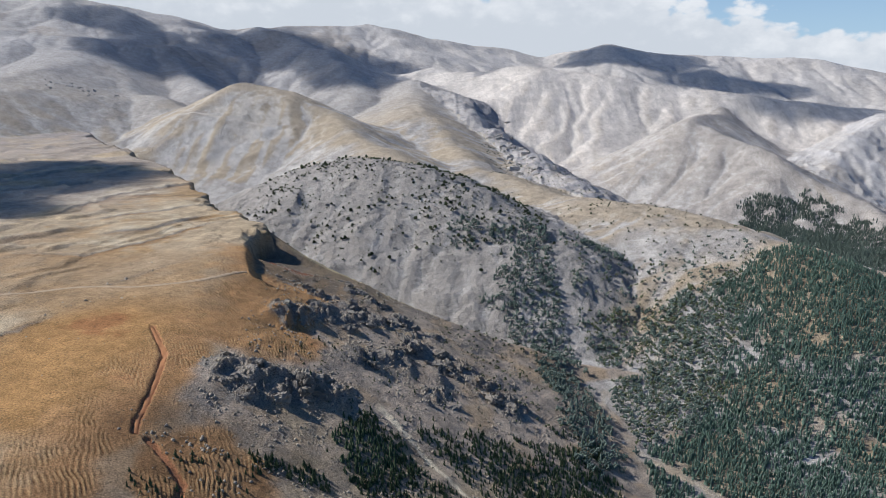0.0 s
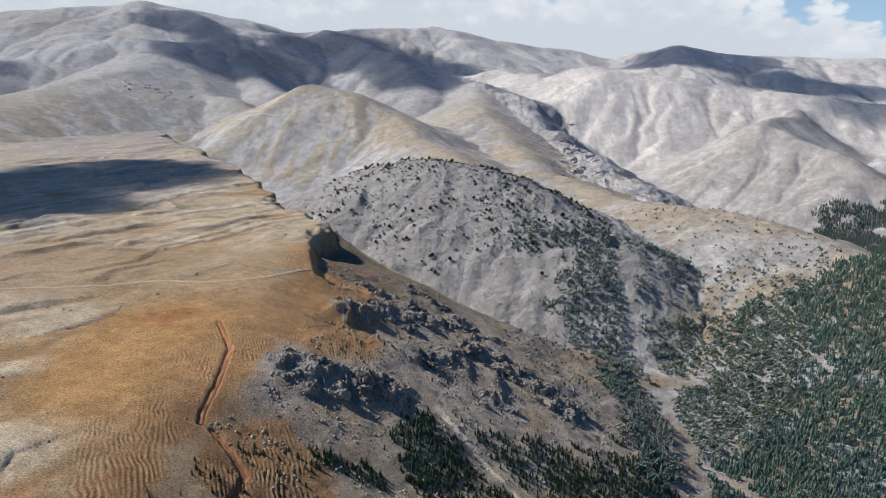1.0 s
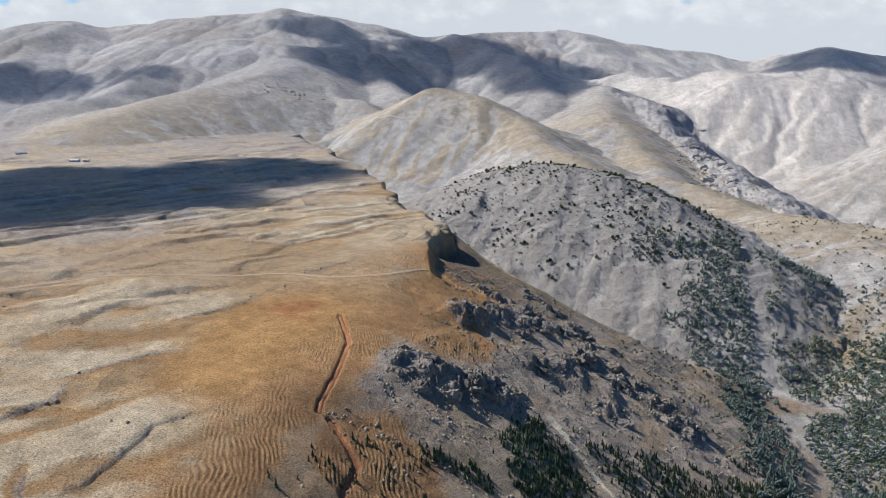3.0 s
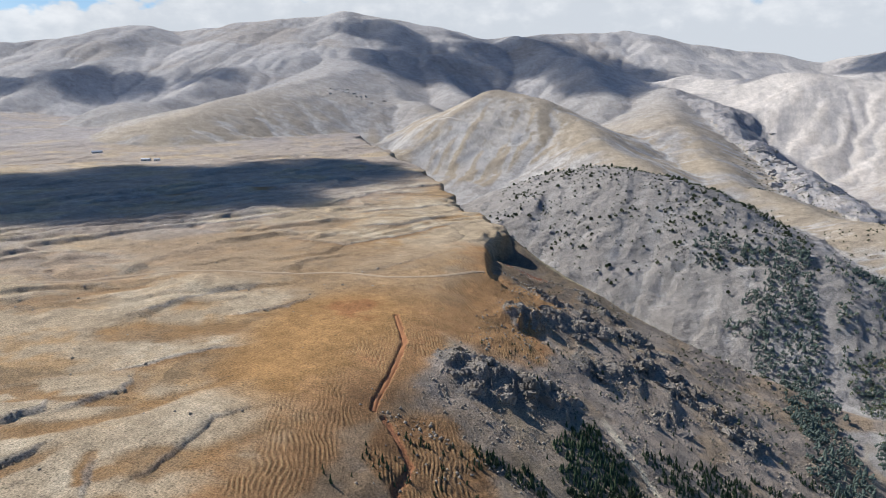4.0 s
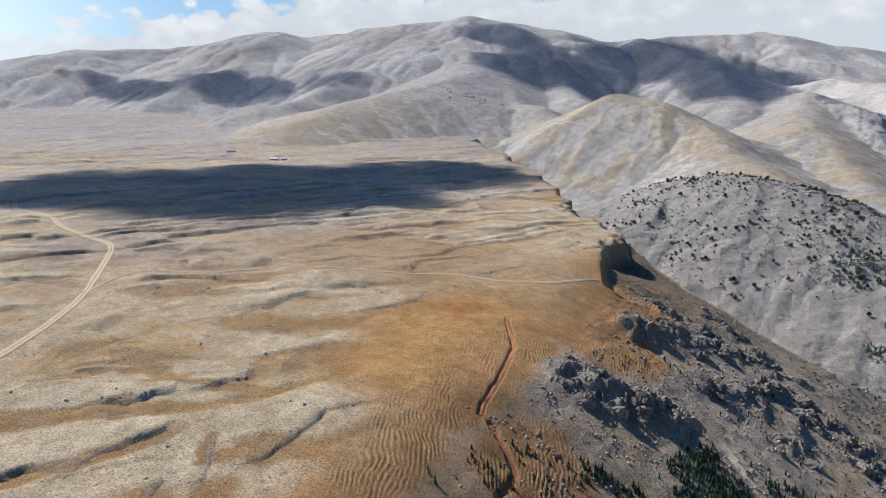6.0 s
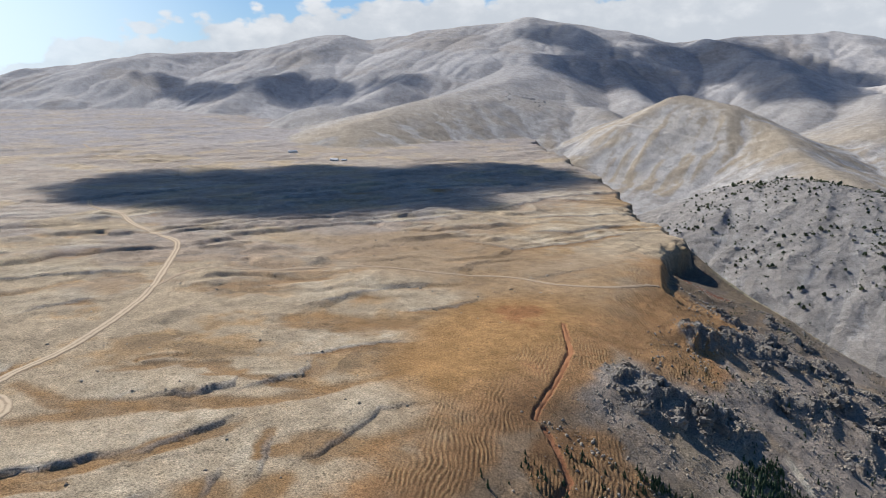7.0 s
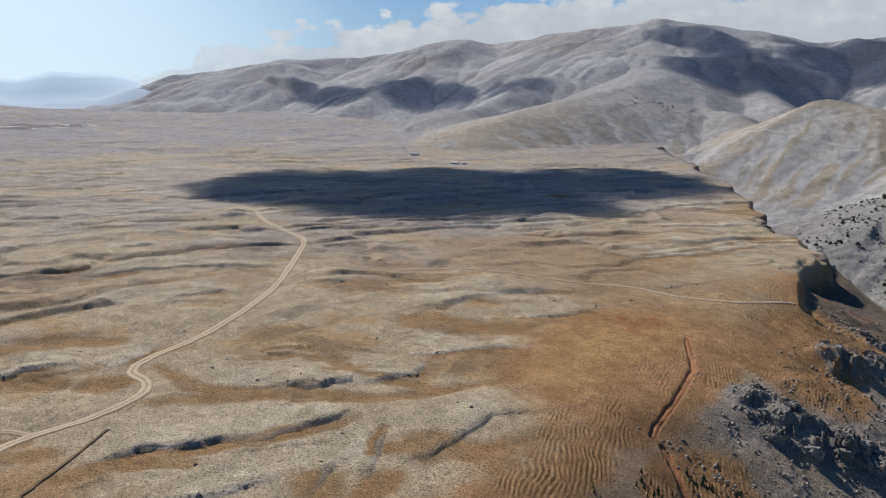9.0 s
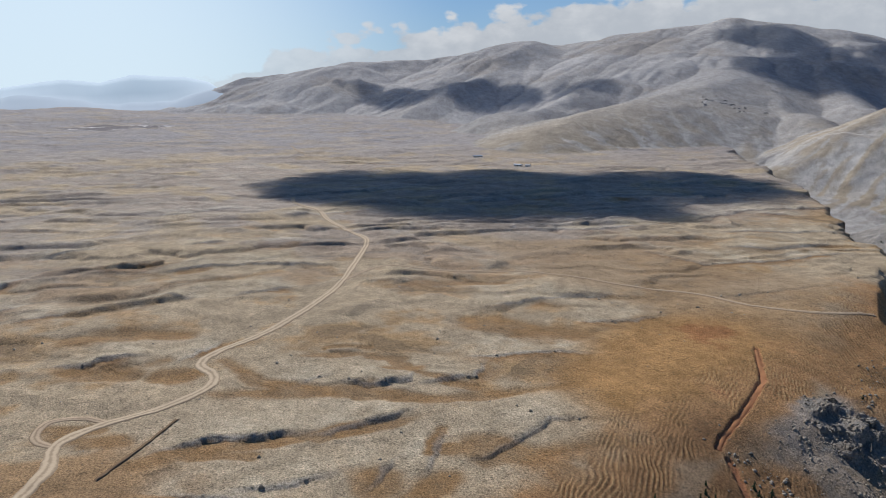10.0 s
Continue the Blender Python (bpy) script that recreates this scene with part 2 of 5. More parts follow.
def hills_at(x, y):
    """Height, wash, wear and owner of the hills."""
    z, wash, worn, own = valley_floor(x, y), np.zeros(x.shape), np.zeros(x.shape), np.zeros(x.shape, int)
    for grid, rim in ((FAR_HILLS, 150), (NEAR_HILLS, 120)):
        w = grid.inside(x, y, rim)
        k = np.nonzero(w > 0)[0]
        f = w[k]
        z[k] += (grid.read(grid.z, x[k], y[k]) - z[k]) * f
        wash[k] += (grid.read(grid.wash, x[k], y[k]) - wash[k]) * f
        worn[k] += (grid.read(grid.worn, x[k], y[k]) - worn[k]) * f
        own[k] = np.where(f > 0.01, grid.owner(x[k], y[k]), own[k])
    return z, wash, worn, own


# dirt roads and tracks in plan
ROAD = [(-262, 22), (-284, 39), (-303, 55), (-325, 64), (-333, 84), (-333, 111), (-341, 138), (-355, 148), (-375, 149), (-387, 165), (-398, 200),
        (-425, 250), (-462, 299), (-525, 359), (-593, 417), (-650, 431), (-724, 451), (-784, 476), (-853, 482), (-911, 511)]
FORK = [(-467, 303), (-485, 361), (-440, 395), (-383, 449), (-316, 468), (-265, 492), (-219, 490), (-181, 503), (-154, 529)]
LOOP = [(-322, 63), (-337, 58), (-350, 66), (-345, 80), (-333, 88)]
DITCH = [(-283, 68), (-296, 87), (-316, 113)]
CUT = [(-145, 301), (-148, 311), (-153, 341), (-158, 364), (-163, 384), (-172, 400), (-184, 420)]
GULLY = [(-138, 298), (-127, 288), (-119, 279), (-113, 273), (-111, 262), (-112, 252), (-105, 240)]
# soil-filled hollows in the limestone: x, y, half length, half width, bearing of the short axis
HOLLOWS = [(-332, 72, 12, 11, 86), (-314, 80, 13, 10, 72), (-281, 104, 18, 12, 76), (-394, 104, 22, 13, 75), (-259, 162, 41, 7, 72),
           (-212, 153, 11, 18, 84)] + [
           (-196, 212, 22, 15, 33), (-215, 194, 9, 9, 48), (-311, 168, 40, 10, 56), (-368, 133, 14, 17, 50),
           (-338, 217, 19, 8, 57), (-300, 231, 11, 7, 52), (-307, 327, 38, 24, 35), (-450, 119, 24, 15, 75), (-417, 351, 27, 12, 50),
           (-586, 589, 30, 46, 45), (-540, 620, 19, 34, 41), (-618, 329, 23, 22, 62), (-612, 190, 29, 14, 73),
           (-505, 700, 16, 20, 40), (-640, 760, 22, 24, 40), (-560, 850, 24, 28, 35), (-470, 900, 18, 24, 30)]
# rock outcrops on the slope below the rim: x, y, radius across, radius down, height
CRAGS = [(-128, 386, 10, 9, 4), (-107, 381, 13, 11, 7), (-86, 390, 15, 12, 9), (-66, 394, 12, 10, 6), (-112, 486, 13, 10, 5),
         (-92, 512, 14, 9, 6)] + [
         (-70, 526, 15, 8, 6), (-50, 536, 13, 9, 7), (-29, 549, 12, 8, 6), (-57, 465, 14, 9, 6), (-23, 507, 13, 10, 7),
         (3, 499, 15, 11, 9), (29, 492, 13, 9, 8), (54, 475, 14, 9, 6), (-5, 450, 12, 8, 4), (-40, 480, 10, 8, 4),
         (-119, 568, 9, 7, 3), (-97, 552, 10, 7, 4), (-72, 549, 11, 7, 5), (-109, 362, 8, 7, 4), (-80, 612, 10, 6, 4), (-60, 596, 12, 7, 5), (-36, 580, 11, 7, 5), (-8, 562, 10, 7, 4)]


# limestone scarps: height and the line of each; the ground steps up on its far side and runs out gently behind
SCARPS_NEAR = [(3.4, (-143, 205), (-147, 220), (-151, 239), (-160, 254)), (1.8, (-289, 95), (-286, 115), (-274, 132), (-266, 149)),
               (1.7, (-261, 157), (-258, 174), (-254, 200)), (1.3, (-237, 108), (-229, 127), (-227, 138)), (1.0, (-251, 87), (-236, 106)),
               (1.5, (-206, 176), (-212, 188), (-224, 200)), (1.4, (-211, 153), (-219, 169)),
               (3.2, (-200, 198), (-197, 213), (-198, 234), (-201, 249), (-192, 265)), (2.3, (-298, 197), (-287, 209), (-281, 226), (-286, 233)),
               (1.2, (-315, 182), (-314, 192)), (1.5, (-272, 230), (-264, 256), (-270, 270)), (2.0, (-419, 86), (-412, 107), (-403, 125))]
SCARPS_MID = [(1.6, (-386, 145), (-399, 170)), (3.0, (-479, 217), (-478, 237), (-475, 260)), (2.2, (-587, 211), (-566, 266), (-524, 316)),
              (1.8, (-512, 168), (-498, 195)), (2.2, (-523, 91), (-520, 113)), (2.6, (-555, 79), (-556, 92)), (2.2, (-670, 260), (-658, 290)),
              (2.2, (-626, 326), (-620, 358)), (2.0, (-706, 144), (-705, 188)), (2.0, (-620, 85), (-628, 114)),
              (3.2, (-550, 596), (-504, 617)), (2.6, (-487, 642), (-476, 698)), (1.1, (-342, 349), (-331, 388), (-305, 437)), (0.9, (-285, 275), (-249, 331))]
SCARPS_FAR = [(1.6, (-357, 720), (-310, 770), (-273, 817)), (1.8, (-321, 649), (-289, 662), (-257, 735)), (1.4, (-370, 583), (-308, 577), (-271, 621), (-232, 700)),
              (2.4, (-392, 873), (-359, 880)), (1.2, (-280, 377), (-258, 402), (-254, 426)), (1.0, (-245, 498), (-213, 538), (-184, 590)),
              (2.0, (-420, 767), (-409, 873), (-354, 981)), (1.6, (-542, 577), (-500, 588), (-454, 632), (-428, 711)), (1.8, (-760, 420), (-735, 520)),
              (1.8, (-870, 300), (-850, 420)), (2.0, (-700, 640), (-660, 760)), (2.0, (-620, 820), (-560, 930)), (1.8, (-900, 560), (-850, 700))]
SCARPS = SCARPS_NEAR + [(0.65 * high, *line) for high, *line in SCARPS_MID] + [(0.8 * high, *line) for high, *line in SCARPS_FAR]
# strips of orange-brown soil between the ribs: half width and line
SOILS = [(7, (-370, 162), (-332, 162), (-297, 183), (-275, 207), (-251, 226), (-237, 253), (-225, 285), (-217, 326)),
         (5, (-312, 236), (-282, 237), (-252, 247)), (4, (-257, 155), (-251, 172), (-247, 193)), (5, (-288, 94), (-276, 109), (-262, 123)),
         (6, (-323, 72), (-308, 87)), (6, (-344, 63), (-329, 83)), (8, (-409, 91), (-384, 114)), (4, (-352, 218), (-338, 238))] + [
         (5, (-324, 230), (-310, 243)), (15, (-318, 327), (-295, 341), (-274, 351)), (6, (-198, 200), (-192, 215)),
         (12, (-187, 217), (-181, 236), (-173, 258)), (9, (-192, 155), (-194, 166), (-198, 178)), (4, (-216, 184), (-229, 202)),
         (22, (-238, 301), (-227, 341), (-216, 385), (-206, 438)), (16, (-253, 411), (-214, 402)), (8, (-412, 364), (-382, 398)),
         (10, (-459, 121), (-425, 159))]


# rock steps on the slope below the rim, facing away from the sun
LEDGES = [(5.0, (x + 0.2 * h, y - h), (x - 0.3 * h, y + h)) for x, y, h in (
    (-97, 552, 13), (-72, 549, 12), (-45, 538, 14), (-20, 525, 14), (5, 513, 13), (30, 500, 15), (52, 486, 13), (-108, 388, 12), (-90, 380, 14),
    (-76, 388, 12), (-58, 394, 12), (-56, 461, 11), (-22, 481, 12), (2, 478, 13), (-110, 480, 9), (-96, 492, 10), (-84, 618, 12), (-58, 598, 13), (-30, 582, 12))]


def from_line(x, y, pts):
    """Distance to a line through pts, signed to its left, and how far along it the nearest place is, 0 to 1 and past its ends."""
    best, side, along = np.full(x.shape, 1e9), np.zeros(x.shape), np.zeros(x.shape)
    total, gone = sum(math.dist(a, b) for a, b in zip(pts, pts[1:])), 0.0
    for k, ((ax, ay), (bx, by)) in enumerate(zip(pts, pts[1:])):
        ln = math.dist((ax, ay), (bx, by))
        tx, ty = (bx - ax) / ln, (by - ay) / ln
        t = (x - ax) * tx + (y - ay) * ty
        u = np.clip(t, -1e9 if k == 0 else 0, 1e9 if k == len(pts) - 2 else ln)
        d = np.hypot(x - ax - u * tx, y - ay - u * ty)
        off = np.hypot(x - ax - np.clip(t, 0, ln) * tx, y - ay - np.clip(t, 0, ln) * ty)
        up = off < best
        best = np.where(up, off, best)
        side = np.where(up, np.copysign(d, -(x - ax) * ty + (y - ay) * tx), side)
        along = np.where(up, (gone + u) / total, along)
        gone += ln
    return side, along, total


def scarps(x, y, rows=SCARPS):
    up, face, slab, foot = (np.zeros(x.shape) for _ in range(4))
    for k, (high, *pts) in enumerate(rows):
        cx, cy = sum(p[0] for p in pts) / len(pts), sum(p[1] for p in pts) / len(pts)
        reach = max(math.dist(p, (cx, cy)) for p in pts) * 1.4 + 65
        near = np.nonzero((np.abs(x - cx) < reach) & (np.abs(y - cy) < reach))[0]
        px, py = x[near], y[near]
        wide = 1 + math.hypot(cx, cy) / 900
        warp = 3.2 * fbm(px / 24, py / 24, 130 + k, 4) + 1.1 * fbm(px / 5, py / 5, 131 + k, 3)
        d, t, ln = from_line(px, py, pts)
        d = d + warp
        fade = 12 / ln
        ends = step(-fade, fade, t) * step(1 + fade, 1 - fade, t)
        hi = 1.05 * high * (0.9 + 0.3 * fbm(px / 12, py / 12, 140 + k, 3))
        back = np.exp(-np.clip(d, 0, None) / (13 * wide + 0.10 * ln))
        wide_ends = step(-2 * fade, 0.2, t) * step(1 + 2 * fade, 0.8, t)
        slab[near] = np.maximum(slab[near], wide_ends * step(-0.5, 1.0, d) * step(34 * wide + 0.1 * ln, 6, d + 2.5 * warp))
        foot[near] = np.maximum(foot[near], ends * step(-14, -2, d + warp) * step(1.0, -0.5, d))
        up[near] += ends * hi * (0.7 * step(-0.5, 0.9, d) + 0.3 * step(1.8, 3.4, d + 0.8 * fbm(px / 4, py / 4, 150 + k, 2))) * back
        face[near] = np.maximum(face[near], ends * step(-1.0, 0, d) * step(3.6, 1.2, d))
    return up, face, slab, foot


def soils(x, y):
    """Strips of soil, 0 to 1."""
    out = np.zeros(x.shape)
    for k, (wide, *pts) in enumerate(SOILS):
        cx, cy = sum(p[0] for p in pts) / len(pts), sum(p[1] for p in pts) / len(pts)
        reach = max(math.dist(p, (cx, cy)) for p in pts) + 3 * wide
        near = np.nonzero((np.abs(x - cx) < reach) & (np.abs(y - cy) < reach))[0]
        px, py = x[near], y[near]
        d, t, ln = from_line(px, py, pts)
        over = np.maximum(np.maximum(-t, t - 1), 0) * ln
        d = np.hypot(d, over) + 0.45 * wide * fbm(px / (2.5 * wide), py / (2.5 * wide), 170 + k, 4)
        out[near] = np.maximum(out[near], step(wide * 1.25, wide * 0.35, d))
    return out


def hollows(x, y):
    """How deep the hollows are, and how much soil they hold."""
    deep, soil = np.zeros(x.shape), np.zeros(x.shape)
    for k, (hx, hy, la, lb, az) in enumerate(HOLLOWS):
        near = np.nonzero((np.abs(x - hx) < 3 * max(la, lb)) & (np.abs(y - hy) < 3 * max(la, lb)))[0]
        a = radians(az)
        dx, dy = x[near] - hx, y[near] - hy
        v, u = -math.sin(a) * dx + math.cos(a) * dy, math.cos(a) * dx + math.sin(a) * dy
        w = 0.38 * fbm(x[near] / 17, y[near] / 17, 60 + k, 4)
        q = np.hypot(u / (1.35 * la), v / (0.85 * lb)) * (1 + w)
        far = step(-0.2, 0.5, v / lb + 0.4 * w)                     # scarp along the uphill side only
        wall = (1 - step(0.80, 1.06, q)) * far + (1 - step(0.25, 1.3, q)) * (1 - far)
        size = min(1.0, 0.35 + 0.012 * (la + lb))
        deep[near] = np.maximum(deep[near], 0.7 * size * wall)
        soil[near] = np.maximum(soil[near], 1 - step(0.55, 1.1, q))
    return deep, soil


def crags(x, y):
    up, bare = np.zeros(x.shape), np.zeros(x.shape)
    for k, (cx, cy, ra, rb, hi) in enumerate(CRAGS):
        near = np.nonzero((np.abs(x - cx) < 3 * ra) & (np.abs(y - cy) < 3 * ra))[0]
        px, py = x[near], y[near]
        dx, dy = px - cx, py - cy
        u, v = 0.88 * dx - 0.47 * dy, 0.47 * dx + 0.88 * dy          # u: down the slope, away from the sun
        w = fbm(px / 10, py / 10, 80 + k, 4)
        q = np.hypot(u / (1.25 * rb), v / (1.35 * ra)) + 0.5 * w
        ledge = fbm(px / 7, py / 7, 90 + k, 3) * 1.6
        ledge = np.floor(ledge) + step(0.55, 0.95, ledge - np.floor(ledge))
        rise = 0.30 * soft(u + rb, 2)                                   # the tops run out level, the faces fall off
        brink = 1 - step(0.25, 0.55, u / rb + 0.8 * w + 0.45 * fbm(px / 3.2, py / 3.2, 120 + k, 3))
        up[near] = np.maximum(up[near], (1 - step(0.5, 1.05, q)) * brink * (rise + 0.06 * hi * ledge + 0.10 * hi * w + 0.10 * hi * ridged(px / 5, py / 5, 121 + k, 3)))
        bare[near] = np.maximum(bare[near], 1 - step(0.85, 1.2, q))
    return up, bare


def bare_soil(x, y, n):
    """Ploughed red-brown soil on the shoulder of the plateau, round a tongue of scree."""
    west = step(-136, -148, x + 8 * n)
    nose = step(405, 425, y + 10 * n) * step(-84, -104, x + 16 * n)
    lower = step(1.1, 0.85, np.hypot((x + 104) / 36, (y - 282) / 40) + 0.25 * n)
    return np.maximum(np.maximum(west, nose), lower)


def cutting(x, y):
    """Depth of the bulldozed cut."""
    near = np.nonzero((np.abs(x + 145) < 60) & (np.abs(y - 330) < 110))[0]
    best = np.full(len(near), 1e9)
    for (x0, y0), (x1, y1) in list(zip(CUT, CUT[1:])) + list(zip(GULLY, GULLY[1:])):
        dx, dy = x1 - x0, y1 - y0
        u = np.clip(((x[near] - x0) * dx + (y[near] - y0) * dy) / (dx * dx + dy * dy), 0, 1)
        best = np.minimum(best, np.hypot(x[near] - x0 - u * dx, y[near] - y0 - u * dy))
    out = np.zeros(x.shape)
    out[near] = 1.3 * (1 - step(1.3, 2.3, best + 0.5 * vnoise(x[near] / 3, y[near] / 3, 38)))
    return out


def off_road(x, y):
    """0 on the dirt roads, 1 well away from them."""
    best = np.full(x.shape, 1e9)
    for pts in (ROAD, FORK, LOOP, DITCH, CUT):
        for (x0, y0), (x1, y1) in zip(pts, pts[1:]):
            dx, dy = x1 - x0, y1 - y0
            u = np.clip(((x - x0) * dx + (y - y0) * dy) / (dx * dx + dy * dy), 0, 1)
            best = np.minimum(best, (x - x0 - u * dx) ** 2 + (y - y0 - u * dy) ** 2)
    return step(3, 24, np.sqrt(best))


def landform(x, y):
    """Height of the ground and what shapes it."""
    r = np.hypot(x, y)
    # plateau and the slope below its rim
    rim = np.interp(y, EDGE_Y, EDGE_X)
    ragged = (fbm(x / 34, y / 34, 3, 4) * 10 + fbm(x / 15, y / 11, 4, 4) * np.interp(y, [600, 700, 850, 1100], [4, 8, 8, 3])) * step(560, 630, y) + fbm(x / 80, y / 80, 6, 2) * 14 * step(720, 800, y)
    ragged = ragged * step(26, 6, x - rim)
    e = (x - rim + ragged) * np.interp(y, [600, 900], [1.0, 0.8])
    line_y = np.interp(x, CREST_X, CREST_Y)
    north = soft(y - line_y, 6)
    below = line_y - y + 2 * fbm(x / 14, y / 14, 8, 3)
    lip = y + 7 * fbm(x / 12, y / 12, 9, 3)
    hall = np.interp(lip, [545, 590, 640, 690], [0, 0.22, 0.7, 1])
    scar = 25 * hall * step(0, 9, e + 1.5 * fbm(x / 5, y / 5, 10, 2)) * np.clip(1 - (e - 9) / 95, 0, 1)
    bank = 7 * step(515, 540, lip) * step(600, 570, lip) * step(0, 8, e) * np.clip(1 - e / 90, 0, 1)
    gorge = 46 * step(0, 9, e) * np.interp(y, [700, 760, 1000, 1250], [0.3, 1, 0.8, 0.25]) * step(690, 715, y) * step(4, 24, -below)
    drop = np.maximum(scar * step(20, -10, -below), gorge) + bank + 0.425 * soft(e, np.interp(y, [500, 600], [45, 8]))
    drop = drop + np.minimum(0.6 * north, 50) * step(0, 25, e) + 0.2 * north * step(0, 60, e)
    spine = np.interp(x, CREST_X, CREST_Z) - np.where(y < line_y, 0.62, 0.5) * (np.hypot(line_y - y, 3) - 3) * 0.9
    drop = np.where(x > -195, -smax(-drop, spine - 60 * step(20, -5, e) * step(-2, -12, e), 2.5), drop)
    nose = 9 * np.exp(-((x + 175) / 60) ** 2 - ((y - 545) / 75) ** 2) 
    # karst ribs: long low whalebacks, each with a broken scarp towards the south-east
    al, ac = 0.50 * x + 0.866 * y, -0.866 * x + 0.50 * y
    s = ac / 62 + 0.95 * fbm(al / 190, ac / 120, 11, 3) + 0.55 * fbm(al / 75, ac / 55, 18, 3) + 0.12 * fbm(al / 26, ac / 26, 12, 3)
    saw = s - np.floor(s)
    patch = step(-0.05, 0.6, fbm(al / 120, ac / 50, 13, 3))
    sharp = np.where(saw < 0.025, saw / 0.025, 1 - (saw - 0.025) / 0.975) ** 1.5
    swell = step(0, 0.26, saw) * (1 - step(0.2, 1.0, saw)) * 1.15
    flat = 1 - step(np.interp(y, [560, 640], [-75, -9]), np.interp(y, [560, 640], [-15, -1]), e)
    quiet = 1 - 0.9 * step(1.25, 0.7, np.hypot((x + 215) / 90, (y - 400) / 200))
    ledge, face, slab, foot = scarps(x, y)
    clear = off_road(x, y)
    rib = (sharp * (0.9 + 1.1 * step(420, 620, r)) * patch * clear + swell * (1.2 + 1.6 * patch) * (0.35 + 0.65 * clear) * (0.5 + 0.5 * step(350, 600, r))) * flat * quiet + 1.35 * ledge * flat * clear
    deep, soil = hollows(x, y)
    strips = soils(x, y)
    deep, soil = np.maximum(deep, 0.7 * strips), np.maximum(soil, strips)
    up, bare = crags(x, y)
    stair, bluff, _, _ = scarps(x, y, LEDGES)
    bare = np.maximum(bare, bluff)
    rough = flat * (0.17 * fbm(x / 6, y / 6, 15, 4) + 0.10 * vnoise(x / 1.6, y / 1.6, 20) + 0.35 * fbm(x / 24, y / 24, 17, 3)) * (1 - soil) * (0.25 + 0.75 * quiet) * (0.3 + 0.7 * clear)
    fall = drop - nose
    cut = cutting(x, y)
    # planting furrows follow the contour of the bare soil below the rim
    soilmap = fbm(x / 30, y / 30, 31, 3)
    furrow = step(-34, -16, e + 12 * soilmap) * bare_soil(x, y, soilmap) * step(585, 545, y) * (1 - bare)
    furrow = furrow * step(195, 215, y) * step(-0.55, -0.1, fbm(x / 26, y / 26, 34, 3) + 0.1)
    line = soft(e + 60, 45) + 0.34 * np.minimum(y - 300, 110) - 2.4 * nose * step(400, 470, y) + 2.0 * fbm(x / 34, y / 34, 32, 3) + 0.9 * fbm(x / 12, y / 12, 37, 2) + 0.35 * fbm(x / 4, y / 4, 35, 2)
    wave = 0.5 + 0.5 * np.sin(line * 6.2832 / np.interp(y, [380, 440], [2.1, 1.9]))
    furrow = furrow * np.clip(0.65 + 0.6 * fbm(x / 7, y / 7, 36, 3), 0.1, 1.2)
    strip = step(-30, -22, below) * step(4, 1, below) * step(-160, -140, x) * step(10, -30, x)
    smooth = step(-60, -30, below) * step(70, 40, below) * step(-186, -166, x) * step(40, -20, x)
    wave2 = 0.5 + 0.5 * np.sin((0.95 * x + 0.3 * y + 4 * fbm(x / 30, y / 30, 33, 2)) * 6.2832 / 6.5)
    scree = step(10, 40, e) * (1 - 0.85 * np.maximum(strip, 0.8 * smooth)) * (0.8 * fbm(x / 11, y / 11, 18, 4) + 2.2 * fbm(x / 45, y / 45, 19, 3))
    z = rib + rough + scree + 2.6 * fbm(x / 260, y / 260, 14, 3) * flat + 0.021 * soft(r - 1900, 500) * flat * (1 + 0.5 * fbm(x / 900, y / 900, 16, 3)) - fall - deep * flat * clear + up + stair * step(5, 20, e) - cut
    z = z + 0.95 * furrow * (wave - 0.5) + 0.6 * strip * (wave2 - 0.5)
    hills, wash, worn, own = hills_at(x, y)
    mid = step(550, 900, r)
    names = list(RIDGES)
    rocky = np.isin(own, [names.index(k) + 1 for k in ("crag", "far_right")]) * 1.0 + 0.6 * (own == names.index("dome") + 1)
    band = fbm(x / 55, y / 22, 26, 4)
    hills = hills + mid * (0.9 * fbm(x / 30, y / 30, 21, 4) + 0.8 * ridged(x / 40, y / 40, 24, 4) + 1.2 * step(0.25, 0.45, band))
    hills = hills + rocky * (5 * ridged(x / 60, y / 60, 27, 4) + 4 * ridged(x / 24, y / 24, 28, 3))
    over = hills - z
    z = smax(z, hills, 5)
    return dict(cut=cut, below=below, slab=slab * flat, foot=foot * flat, swell=swell * flat * quiet, face=face * flat, band=step(0.2, 0.55, band), z=z, e=e, over=over, own=own, saw=saw, r=r, soil=soil, bare=bare, furrow=furrow, wave=wave,
                strip=strip, wave2=wave2, flat=flat, wash=wash, worn=worn)


